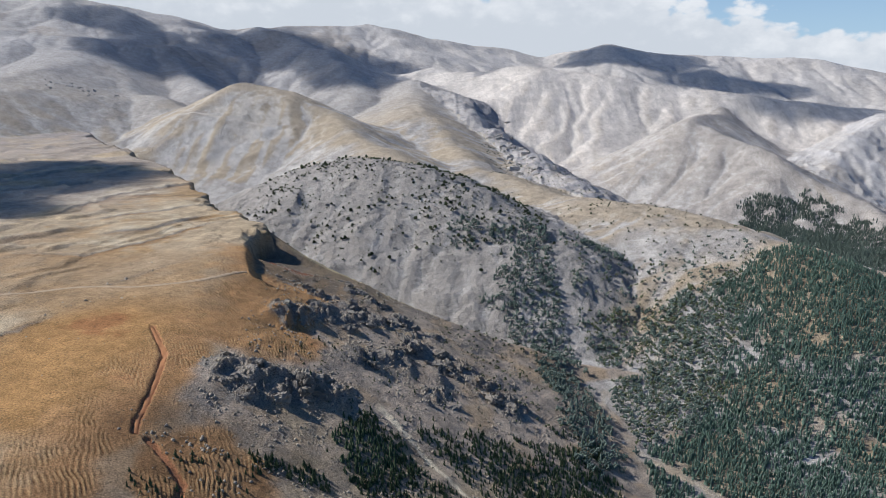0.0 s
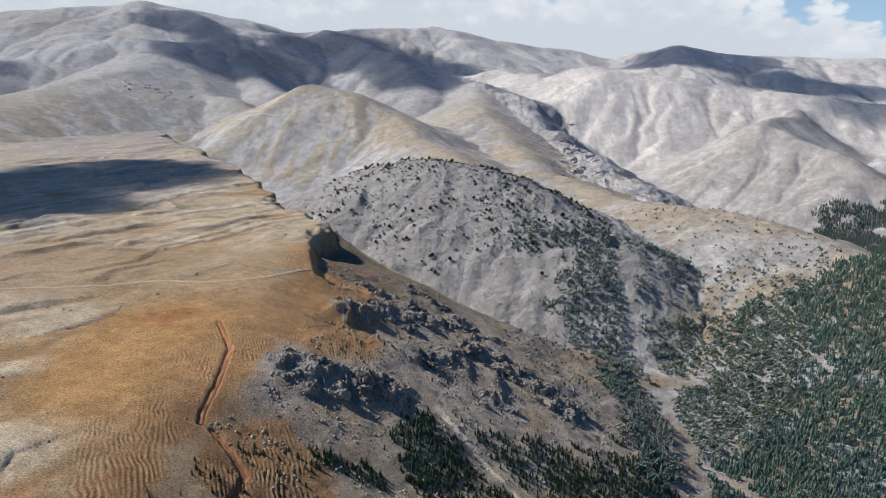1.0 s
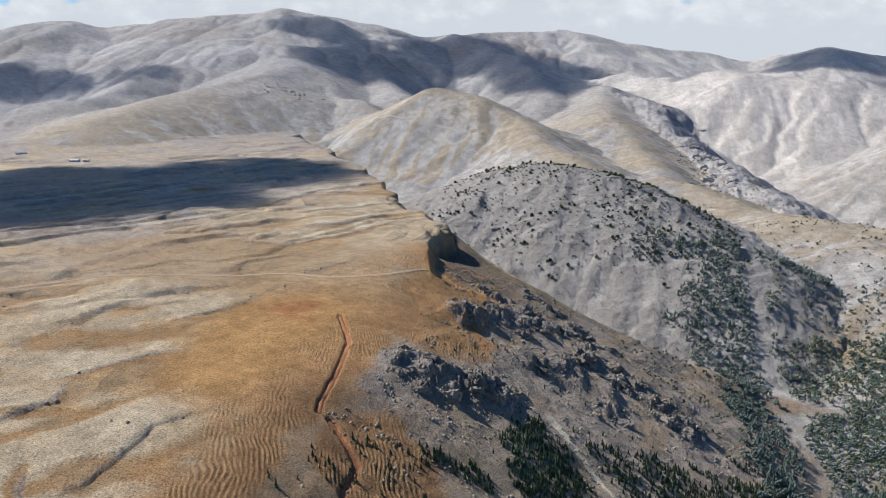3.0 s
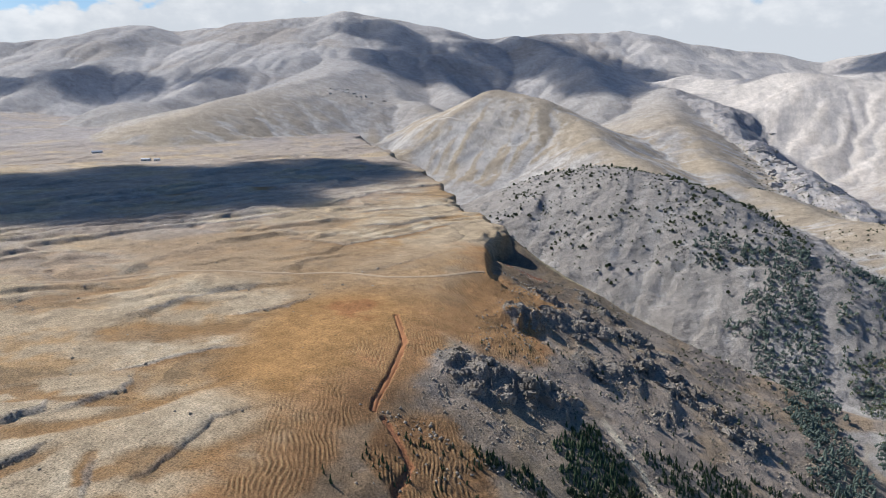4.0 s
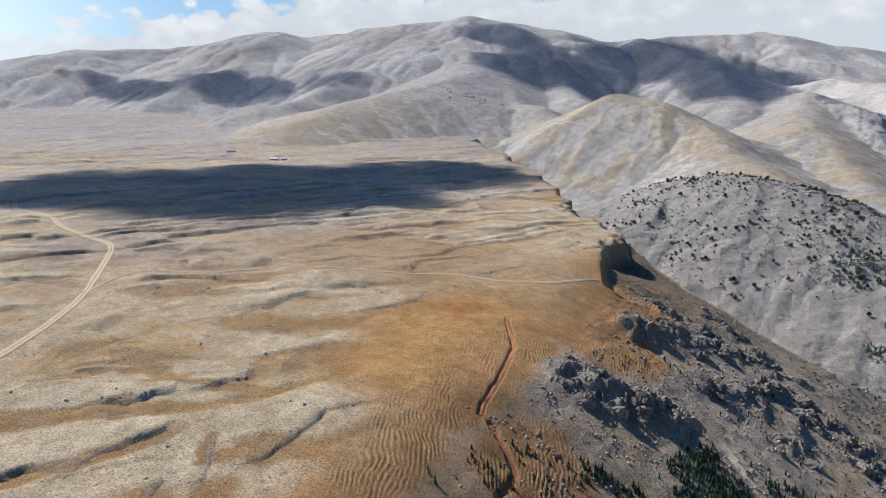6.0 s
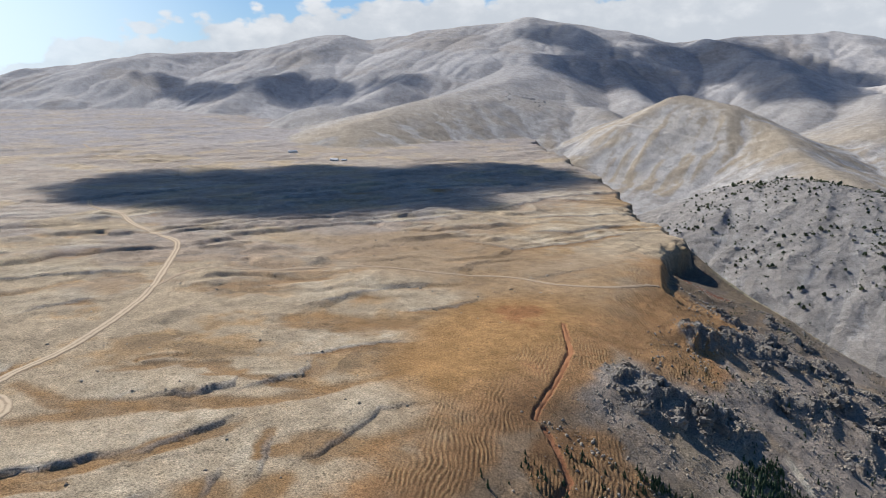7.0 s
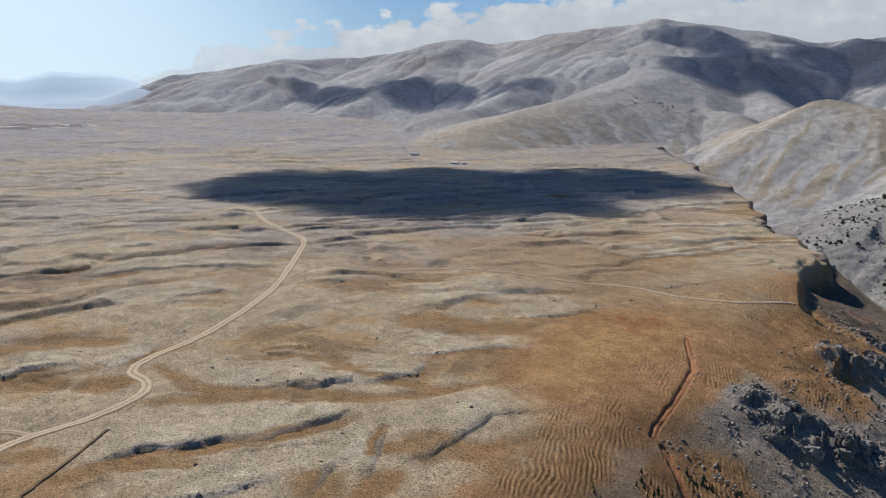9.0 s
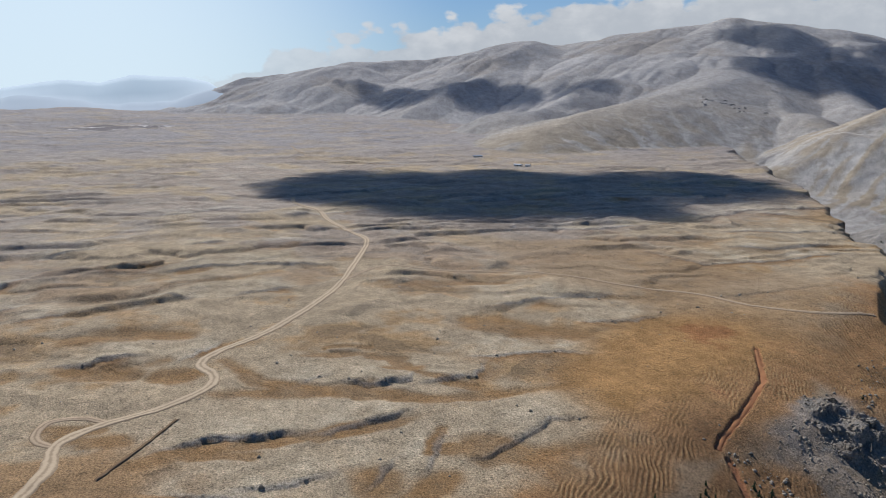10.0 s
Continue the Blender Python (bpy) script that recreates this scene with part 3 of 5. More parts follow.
def ground_colour(x, y, m):
    """Base colour of soil, rock, scree and dry grass; distance haze and some shade are put in too."""
    n1, n2, n3 = fbm(x / 70, y / 70, 51, 4), fbm(x / 14, y / 14, 52, 4), fbm(x / 300, y / 300, 53, 3)
    n4 = fbm(x / 5, y / 5, 54, 3)
    e, r = m["e"], m["r"]

    def mix(a, b, f):
        return a + (np.array(b) - a) * np.clip(f, 0, 1)[:, None]
    c = np.tile(np.array((0.445, 0.342, 0.220)), (len(x), 1))                            # weathered limestone
    c = mix(c, (0.40, 0.262, 0.132), step(-0.15, 0.45, n1 + 0.45 * n2 + 0.25 - 0.45 * m["swell"]))                  # thin dry turf
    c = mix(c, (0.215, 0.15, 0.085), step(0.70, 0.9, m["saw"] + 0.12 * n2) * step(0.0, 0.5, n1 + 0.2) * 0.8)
    c = mix(c, (0.33, 0.205, 0.105), step(0.15, 0.5, n1 * 0.7 + 0.5 * n3 + 0.2 * n2) * step(900, 400, r) * 0.65)
    c = mix(c, (0.26, 0.15, 0.068), m["foot"] * step(-0.4, 0.2, n1 + 0.3 * n2) * 0.85)
    c = mix(c, (0.48, 0.395, 0.275), m["slab"] * (0.7 + 0.5 * n2))
    c = mix(c, (0.285, 0.168, 0.074), m["soil"] * (0.85 + 0.2 * n2))                     # soil in the hollows
    c = mix(c, (0.30, 0.285, 0.26), m["face"] * 0.5)
    c = mix(c, (0.375, 0.332, 0.29), step(430, 800, r) * step(-300, -480, x) * step(-0.5, 0.3, n1 + 0.4 * n3 + 0.2) * 0.65)
    basin = step(1.15, 0.55, np.hypot((x + 208) / 66, (y - 385) / 110) + 0.3 * n1 + 0.1 * n2)
    c = mix(c, (0.395, 0.222, 0.086), basin * (1 - 0.8 * m["slab"]))
    c = mix(c, (0.34, 0.145, 0.06), step(0.8, 0.3, np.hypot((x + 215) / 26, (y - 415) / 40) + 0.5 * n2) * 0.7)
    meadow = step(1.2, 0.6, np.hypot((x + 330) / 190, (y - 520) / 90) + 0.3 * n1)
    c = mix(c, (0.325, 0.22, 0.125), meadow * 0.7)
    # far plain greyed with distance from the eye: haze put into the colour
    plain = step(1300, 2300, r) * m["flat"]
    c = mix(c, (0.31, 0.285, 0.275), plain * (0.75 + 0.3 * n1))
    pit = step(1.0, 0.6, np.hypot((x + 2850) / 130, (y - 840) / 190) + 0.7 * fbm(x / 60, y / 60, 155, 3))
    c = mix(c, (0.17, 0.15, 0.15), pit * 0.8)
    c = mix(c, (0.62, 0.57, 0.54), pit * step(0.2, 0.5, fbm(x / 40, y / 40, 156, 3)))
    south = step(625, 595, y)
    slope = step(-38, 5, e + 12 * n2)
    c = mix(c, (0.35, 0.285, 0.222), step(-4, 26, e + 14 * n2))
    c = mix(c, (0.285, 0.195, 0.115), step(-10, 10, e) * step(-92, -116, x + 14 * n1) * step(345, 315, y + 10 * n1) * 0.95)
    c = mix(c, (0.335, 0.245, 0.155), step(10, 40, e) * step(0.0, 0.55, fbm(x / 24, y / 24, 59, 4)) * 0.75)
    c = mix(c, (0.235, 0.195, 0.155), step(10, 40, e) * step(0.1, 0.6, fbm(x / 17, y / 17, 55, 4)) * 0.7)
    ploughed = bare_soil(x, y, fbm(x / 30, y / 30, 31, 3))
    c = mix(c, (0.385, 0.212, 0.092), slope * south * ploughed)
    c = mix(c, (0.345, 0.165, 0.072), slope * south * step(0.15, 0.6, n1 + 0.3 * n2) * ploughed * 0.7)
    c = mix(c, (0.285, 0.21, 0.12), step(25, 45, e) * step(0.1, 0.5, fbm(x / 38, y / 38, 57, 3)) * step(430, 520, y) * step(20, -60, x) * 0.9)
    c = mix(c, (0.29, 0.225, 0.14), step(20, 45, e) * step(400, 360, y + 14 * n1) * step(-120, -60, x) * (0.5 + 0.5 * n2))
    c = mix(c, (0.235, 0.13, 0.062), slope * ploughed * step(350, 300, y + 10 * n1) * step(-30, 5, e) * 0.75)
    # furrow crests lightened, troughs darkened: relief shading put into the soil colour
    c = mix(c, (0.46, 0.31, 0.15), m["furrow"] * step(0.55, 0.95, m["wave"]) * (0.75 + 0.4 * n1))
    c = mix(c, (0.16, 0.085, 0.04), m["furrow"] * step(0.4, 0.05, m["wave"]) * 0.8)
    brow = step(-2, 6, e) * step(70, 30, np.interp(x, CREST_X, CREST_Y) - y + 8 * n2) * step(590, 606, y) * step(-20, -70, x)
    c = mix(c, (0.255, 0.195, 0.13), brow * 0.85)
    # brown hollow under the rim, painted darker for its shade away from the sun
    shaded_bowl = step(2, 10, e) * step(-4, 4, m["below"]) * step(545, 575, y + 8 * n2) * step(120, 70, e + 12 * n1)
    c = mix(c, (0.20, 0.15, 0.098), shaded_bowl * 0.9)
    c = mix(c, (0.155, 0.125, 0.095), shaded_bowl * step(0.1, 0.5, fbm(x / 9, y / 40, 158, 3)) * 0.8)
    # dry strip, paler on its furrow crests: relief partly put into the colour
    c = mix(c, (0.40, 0.335, 0.20), m["strip"] * (0.6 + 0.4 * m["wave2"]))
    c = mix(c, (0.34, 0.15, 0.075), step(0.35, 0.6, m["cut"]) * 0.9)
    c = mix(c, (0.26, 0.10, 0.055), step(0.9, 0.4, np.hypot((x + 142) / 26, (y - 622) / 16) + 0.3 * n2) * 0.8)
    rock = m["bare"] * step(-0.5, 0.2, n4 + 0.3)
    c = mix(c, (0.23, 0.205, 0.175), rock)
    chute = step(4.5, 2.5, np.abs((x + 34) * 0.70 + (y - 394) * 0.71 + 3 * n1 + 1.5 * n2) * (1 + 0.02 * (x + 34))) * step(-44, -34, x) * step(30, 5, x)
    c = c * (1 - 0.12 * step(-5, 15, e) * step(380, 340, y) * step(-20, -60, x))[:, None]
    c = mix(c, (0.66, 0.56, 0.40), chute * (0.95 + 0.3 * n2))
    # far side of the gorge and the mountains
    hill = step(-1.5, 2.5, m["over"])
    names = list(RIDGES)
    own = {nm: (m["own"] == k + 1) * 1.0 for k, nm in enumerate(names)}
    wash, worn = m["wash"], m["worn"]
    c = mix(c, (0.355, 0.328, 0.298), hill)
    streak = np.where(r > 1500, fbm(x / 24, y / 170, 58, 4), fbm(x / 55, y / 16, 58, 4))
    rib2 = fbm(x / 14, y / 140, 56, 4)
    c = mix(c, (0.39, 0.35, 0.31), hill * step(0.2, 0.8, streak + 0.3 * n2) * 0.45)
    c = mix(c, (0.40, 0.37, 0.335), hill * m["band"] * step(0.0, 0.6, n2 + 0.4) * 0.4)
    grassy = 0.55 * (own["knob"] + own["long_spur"] + own["foot_hill"]) - 0.45 * own["dome"]
    grass = hill * step(-0.25, 0.5, n1 * 0.6 + 0.5 * n3 + grassy - 0.12 * (wash - 2)) * step(2700, 1700, r)
    c = mix(c, (0.375, 0.300, 0.205), grass * 0.8)
    for nm, col in (("pale", (0.58, 0.525, 0.465)), ("crag", (0.40, 0.37, 0.345)), ("triangle", (0.345, 0.31, 0.275)),
                    ("far_right", (0.42, 0.40, 0.385))):
        c = mix(c, col, hill * own[nm] * (0.85 + 0.4 * streak))
    c = mix(c, (0.285, 0.26, 0.232), hill * own["dome"] * (0.8 + 0.3 * n2))
    c = mix(c, (0.49, 0.46, 0.42), hill * step(3.2, 5.2, wash + 0.8 * n2) * step(2600, 1900, r) * np.where(own["dome"] > 0, 0.3, 0.6))
    c = mix(c, (0.40, 0.35, 0.30), hill * own["pale"] * step(2.2, 0.8, wash + 1.2 * n1) * 0.5)
    grey = (m["own"] == names.index("pale") + 1) | (m["own"] == names.index("triangle") + 1)
    c = mix(c, (0.40, 0.365, 0.335), hill * grey * step(0.15, 0.8, rib2 + 0.6 * n3 + 0.3 * n1) * 0.6)
    c = mix(c, (0.19, 0.19, 0.20), hill * (m["own"] == names.index("crag") + 1) * step(0.05, 0.5, n2 + 0.5 * n1) * 0.8)
    # mountain rock, greyer and paler with distance: haze put into the colour
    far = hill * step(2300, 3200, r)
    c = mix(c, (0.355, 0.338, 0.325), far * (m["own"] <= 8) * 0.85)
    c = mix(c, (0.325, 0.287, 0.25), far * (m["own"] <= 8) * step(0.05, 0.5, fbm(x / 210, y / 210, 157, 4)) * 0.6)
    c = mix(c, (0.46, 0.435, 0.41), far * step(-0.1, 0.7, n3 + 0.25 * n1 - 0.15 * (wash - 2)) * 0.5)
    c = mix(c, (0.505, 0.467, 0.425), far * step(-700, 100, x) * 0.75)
    river = np.clip(0.55 + 0.9 * n1, 0, 1) * step(3.2, 1.0, np.abs(x - np.interp(y, [300, 430, 489, 552, 600, 690], [196, 187, 143, 140, 146, 134]) + 7 * n2 + 6 * n1)) * step(620, 540, y) * step(280, 330, y)
    c = mix(c, (0.50, 0.42, 0.31), river * 0.9)
    wood = hill * step(150, 230, x + 40 * n1) * step(820, 700, y) * step(300, 420, y)
    c = mix(c, (0.33, 0.255, 0.165), wood * step(-0.4, 0.5, n1 + 0.4 * n2) * 0.85)
    return np.clip(c * (1 + 0.15 * n2 + 0.12 * n4 + 0.06 * n3)[:, None], 0.02, 0.8), np.maximum(hill, 0.35 * step(5, 30, e))


def polar_sheet(az_list, r_list):
    a, r = np.meshgrid(np.radians(az_list), np.array(r_list))
    return (0.37 - np.sin(a) * r).ravel(), (0.21 + np.cos(a) * r).ravel(), a.shape


def build_ground():
    az = np.concatenate([np.linspace(-39, 89, 1121), np.linspace(89, 321, 70)[1:]])
    rr = np.concatenate([np.linspace(0, 190, 14)[:-1], np.geomspace(190, 600, 290)[:-1], np.geomspace(600, 1300, 275)[:-1], np.geomspace(1300, 4950, 300)])
    x, y, shape = polar_sheet(az, rr)
    m = landform(x, y)
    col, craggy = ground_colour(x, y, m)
    rows, cols = shape
    i = np.arange(rows * cols).reshape(shape)
    quad = np.stack([i[:-1, :-1], i[:-1, 1:], i[1:, 1:], i[1:, :-1]], -1).reshape(-1, 4)
    me = bpy.data.meshes.new("ground")
    me.vertices.add(len(x))
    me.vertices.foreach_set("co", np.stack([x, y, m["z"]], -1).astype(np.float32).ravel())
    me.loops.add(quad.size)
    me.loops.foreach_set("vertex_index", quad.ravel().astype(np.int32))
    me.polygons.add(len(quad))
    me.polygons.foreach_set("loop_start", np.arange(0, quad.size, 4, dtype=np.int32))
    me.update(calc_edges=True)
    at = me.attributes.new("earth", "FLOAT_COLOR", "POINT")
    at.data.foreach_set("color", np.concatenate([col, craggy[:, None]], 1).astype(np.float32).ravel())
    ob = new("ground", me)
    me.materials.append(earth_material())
    tagged(ob, "bare limestone plateau, scree slopes and dry mountains", "ground", kind="structure")


def earth_material():
    """Colour from the land cover, broken up by pebbles, tufts and grain."""
    mat = bpy.data.materials.new("earth")
    mat.use_nodes = True
    nt = mat.node_tree
    b = nt.nodes["Principled BSDF"]
    a = nt.nodes.new("ShaderNodeAttribute")
    a.attribute_name = "earth"
    co = nt.nodes.new("ShaderNodeTexCoord").outputs["Object"]
    grain = noise_node(nt, co, 1.1, 5, 0.7)
    clods = noise_node(nt, co, 0.22, 5, 0.65)
    wide = noise_node(nt, co, 0.035, 6, 0.65)
    # patches at every size, so that near and far ground are equally broken up
    patchy = noise_node(nt, co, 0.03, 14, 0.78)
    tone = math_node(nt, "ADD", math_node(nt, "MULTIPLY", grain, 3.1), math_node(nt, "MULTIPLY", clods, 0.9))
    tone = math_node(nt, "ADD", tone, math_node(nt, "MULTIPLY", patchy, 0.6))
    gully = noise_node(nt, co, 0.10, 12, 0.8)
    tone = math_node(nt, "ADD", tone, math_node(nt, "MULTIPLY", a.outputs["Alpha"], math_node(nt, "MULTIPLY", math_node(nt, "SUBTRACT", gully, 0.5), 0.45)))
    tone = math_node(nt, "MAXIMUM", math_node(nt, "SUBTRACT", tone, 1.25), 0.22)
    scaled = nt.nodes.new("ShaderNodeVectorMath")
    scaled.operation = "SCALE"
    link(nt, (a.outputs["Color"], scaled.inputs[0]), (tone, scaled.inputs["Scale"]))
    vor = nt.nodes.new("ShaderNodeTexVoronoi")
    vor.inputs["Scale"].default_value = 0.42
    nt.links.new(co, vor.inputs["Vector"])
    tuft = math_node(nt, "MULTIPLY", ramp_node(nt, vor.outputs["Distance"], 0.36, 0.16), ramp_node(nt, wide, 0.36, 0.58))
    base = mix_node(nt, math_node(nt, "MULTIPLY", tuft, 0.5), scaled.outputs[0], (0.085, 0.07, 0.042))
    dots = nt.nodes.new("ShaderNodeTexVoronoi")
    dots.inputs["Scale"].default_value = 0.95
    nt.links.new(co, dots.inputs["Vector"])
    tussock = math_node(nt, "MULTIPLY", ramp_node(nt, dots.outputs["Distance"], 0.42, 0.20), ramp_node(nt, clods, 0.42, 0.60))
    base = mix_node(nt, math_node(nt, "MULTIPLY", tussock, 0.42), base, (0.105, 0.078, 0.045))
    nt.links.new(base, b.inputs["Base Color"])
    bump = nt.nodes.new("ShaderNodeBump")
    bump.inputs["Strength"].default_value, bump.inputs["Distance"].default_value = 1.0, 1.8
    relief = math_node(nt, "ADD", math_node(nt, "MULTIPLY", grain, 0.6), math_node(nt, "MULTIPLY", clods, 0.7))
    relief = math_node(nt, "ADD", relief, math_node(nt, "MULTIPLY", a.outputs["Alpha"], math_node(nt, "MULTIPLY", gully, 1.5)))
    nt.links.new(relief, bump.inputs["Height"])
    nt.links.new(bump.outputs[0], b.inputs["Normal"])
    b.inputs["Roughness"].default_value = 0.95
    b.inputs["Specular IOR Level"].default_value = 0.1
    return mat


build_ground()


# ---------------------------------------------------------------- helpers for things
def ground_at(x, y):
    return landform(np.atleast_1d(np.asarray(x, float)), np.atleast_1d(np.asarray(y, float)))["z"]


def mesh_from(name, verts, faces, material, smooth=False):
    me = bpy.data.meshes.new(name)
    me.from_pydata([tuple(map(float, v)) for v in verts], [], faces)
    me.materials.append(material)
    if smooth:
        me.polygons.foreach_set("use_smooth", np.ones(len(me.polygons), dtype=bool))
    me.update()
    return me


def part(name, me, parent, label=""):
    ob = new(name, me)
    ob.parent = parent
    return tagged(ob, label) if label else ob


def big_mesh(name, verts, tris, material, shade=None):
    """A mesh of triangles straight from arrays; shade: a value a vertex, read by the material."""
    me = bpy.data.meshes.new(name)
    me.vertices.add(len(verts))
    me.vertices.foreach_set("co", verts.astype(np.float32).ravel())
    me.loops.add(tris.size)
    me.loops.foreach_set("vertex_index", tris.ravel().astype(np.int32))
    me.polygons.add(len(tris))
    me.polygons.foreach_set("loop_start", np.arange(0, tris.size, 3, dtype=np.int32))
    me.update(calc_edges=True)
    if shade is not None:
        at = me.attributes.new("shade", "FLOAT", "POINT")
        at.data.foreach_set("value", shade.astype(np.float32))
    me.materials.append(material)
    return me


def plain_material(name, dark, light, scale, rough=0.9, bump=0.3, per="island"):
    """Two-tone weathered surface whose tone also differs from piece to piece."""
    mat = bpy.data.materials.new(name)
    mat.use_nodes = True
    nt = mat.node_tree
    b = nt.nodes["Principled BSDF"]
    co = nt.nodes.new("ShaderNodeTexCoord").outputs["Object"]
    n = noise_node(nt, co, scale, 5, 0.65)
    if per == "island":
        rnd = nt.nodes.new("ShaderNodeNewGeometry").outputs["Random Per Island"]
    else:
        rnd = nt.nodes.new("ShaderNodeObjectInfo").outputs["Random"]
    f = math_node(nt, "ADD", math_node(nt, "MULTIPLY", n, 0.9), math_node(nt, "MULTIPLY", rnd, 0.6))
    f = math_node(nt, "SUBTRACT", f, 0.25, clamp=True)
    nt.links.new(mix_node(nt, f, dark, light), b.inputs["Base Color"])
    b.inputs["Roughness"].default_value = rough
    b.inputs["Specular IOR Level"].default_value = 0.2
    if bump:
        bn = nt.nodes.new("ShaderNodeBump")
        bn.inputs["Strength"].default_value = bump
        link(nt, (n, bn.inputs["Height"]), (bn.outputs[0], b.inputs["Normal"]))
    return mat


NEEDLES = plain_material("needles", (0.030, 0.050, 0.026), (0.075, 0.105, 0.05), 1.5, 0.85, 0)
NEEDLES_BLUE = plain_material("blue_needles", (0.075, 0.125, 0.098), (0.165, 0.235, 0.18), 1.5, 0.85, 0)
CEDAR = plain_material("cedar_needles", (0.060, 0.088, 0.074), (0.150, 0.185, 0.150), 1.2, 0.85, 0)
OLIVE = plain_material("juniper_needles", (0.055, 0.072, 0.034), (0.125, 0.140, 0.070), 1.2, 0.85, 0)
SHRUB = plain_material("shrub", (0.030, 0.042, 0.022), (0.075, 0.088, 0.042), 2.0, 0.9, 0)
BARK = plain_material("bark", (0.07, 0.05, 0.035), (0.16, 0.115, 0.08), 6, 0.95, 0.5, "object")
ROCK = plain_material("rock", (0.10, 0.088, 0.074), (0.30, 0.265, 0.22), 0.6, 0.92, 0.6, "object")
PALE_ROCK = plain_material("pale_rock", (0.28, 0.26, 0.235), (0.48, 0.44, 0.40), 0.4, 0.95, 0.5, "object")
STONE = plain_material("stone", (0.18, 0.155, 0.122), (0.41, 0.35, 0.27), 0.8, 0.95, 0.4)
BROWN_EARTH = plain_material("brown_earth", (0.17, 0.105, 0.06), (0.30, 0.20, 0.115), 0.5, 0.97, 0.4)
RED_DUST = plain_material("red_earth", (0.27, 0.115, 0.05), (0.40, 0.19, 0.085), 0.4, 0.97, 0.4)


# ---------------------------------------------------------------- roads
def spline(pts, gap):
    p = np.array([2 * np.array(pts[0]) - pts[1], *pts, 2 * np.array(pts[-1]) - pts[-2]], float)
    out = []
    for a, b, c, d in zip(p, p[1:], p[2:], p[3:]):
        n = max(2, int(np.hypot(*(c - b)) / gap))
        for t in np.arange(n) / n:
            out.append(0.5 * (2 * b + (c - a) * t + (2 * a - 5 * b + 4 * c - d) * t * t + (3 * b - a - 3 * c + d) * t ** 3))
    return np.array(out + [p[-2]])


def ribbon(name, pts, width, profile, material, label, gap=2.0, seed=0):
    """A track that follows the ground; profile: pairs of place across (-1 to 1) and height."""
    line = spline(pts, gap)
    way = np.gradient(line, axis=0)
    way /= np.linalg.norm(way, axis=1)[:, None]
    side = np.stack([-way[:, 1], way[:, 0]], 1)
    k = len(profile)
    wob = 1 + 0.16 * fbm(line[:, 0] / 9, line[:, 1] / 9, 70 + seed, 3)
    cols = []
    for u, h in profile:
        p = line + side * (u * width / 2 * wob)[:, None]
        p = p + side * (0.35 * vnoise(p[:, 0] / 3.0, p[:, 1] / 3.0, 71 + seed))[:, None]
        cols.append(np.column_stack([p, ground_at(p[:, 0], p[:, 1]) + h + 0.22]))
    v = np.stack(cols, 1).reshape(-1, 3)
    n = len(line)
    f = [(i * k + j, i * k + j + 1, (i + 1) * k + j + 1, (i + 1) * k + j) for i in range(n - 1) for j in range(k - 1)]
    me = mesh_from(name, v, f, material, True)
    at = me.attributes.new("shade", "FLOAT", "POINT")
    at.data.foreach_set("value", np.tile(np.array([abs(u) for u, _ in profile], np.float32), n))
    return tagged(new(name, me), label, "road", kind="structure")


def rutted(name, dark, light):
    """Dusty wheel ruts with a browner middle and verge."""
    mat = plain_material(name, dark, light, 0.5, 0.97, 0.3)
    nt = mat.node_tree
    at = nt.nodes.new("ShaderNodeAttribute")
    at.attribute_name = "shade"
    co = nt.nodes.new("ShaderNodeTexCoord").outputs["Object"]
    wob = math_node(nt, "ADD", at.outputs["Fac"], math_node(nt, "MULTIPLY", math_node(nt, "SUBTRACT", noise_node(nt, co, 0.5, 4), 0.5), 0.6))
    off = math_node(nt, "ABSOLUTE", math_node(nt, "SUBTRACT", wob, 0.5))
    b = nt.nodes["Principled BSDF"]
    old = b.inputs["Base Color"].links[0].from_socket
    nt.links.new(mix_node(nt, ramp_node(nt, off, 0.12, 0.5), old, tuple(0.75 * c for c in dark)), b.inputs["Base Color"])
    return mat


RUTS = rutted("rutted_dust", (0.44, 0.325, 0.205), (0.58, 0.455, 0.31))
WORN = rutted("rutted_turf", (0.37, 0.265, 0.165), (0.50, 0.38, 0.255))
CHALK = plain_material("chalky_dust", (0.40, 0.35, 0.29), (0.54, 0.48, 0.41), 0.2, 0.97, 0.2)
TRACK = [(-1.2, -0.5), (-1.0, -0.05), (-0.75, 0.2), (-0.5, 0.1), (0.0, 0.2), (0.5, 0.1), (0.75, 0.2), (1.0, -0.05), (1.2, -0.5)]
FLAT = [(-1.2, -0.5), (-1.0, -0.12), (-0.5, 0.04), (0.0, 0.06), (0.5, 0.04), (1.0, -0.12), (1.2, -0.5)]
ribbon("road", ROAD, 6.0, TRACK, RUTS, "pale dusty dirt road winding over the plateau")
ribbon("track", FORK, 3.6, FLAT, WORN, "faint dirt track branching across the plateau", seed=1)
ribbon("track", LOOP, 4.0, FLAT, WORN, "short dirt loop beside the road bend", seed=2)
ribbon("track", DITCH, 1.5, [(-1.1, -0.4), (-0.8, 0.45), (-0.3, -0.1), (0.3, -0.1), (0.8, 0.45), (1.1, -0.4)], BROWN_EARTH,
       "straight shallow ditch dug in brown soil", seed=3)
ribbon("track", CUT, 2.6, [(-1.2, -0.5), (-0.9, -0.02), (0.0, 0.05), (0.9, -0.02), (1.2, -0.5)], RED_DUST,
       "raw red-brown bulldozed track cut into the slope", seed=4)


ribbon("track", [(-740, 1772), (-681, 1774), (-601, 1755), (-524, 1731), (-402, 1699)], 5, FLAT, CHALK, "pale track across a dry hillside", 6, 6)
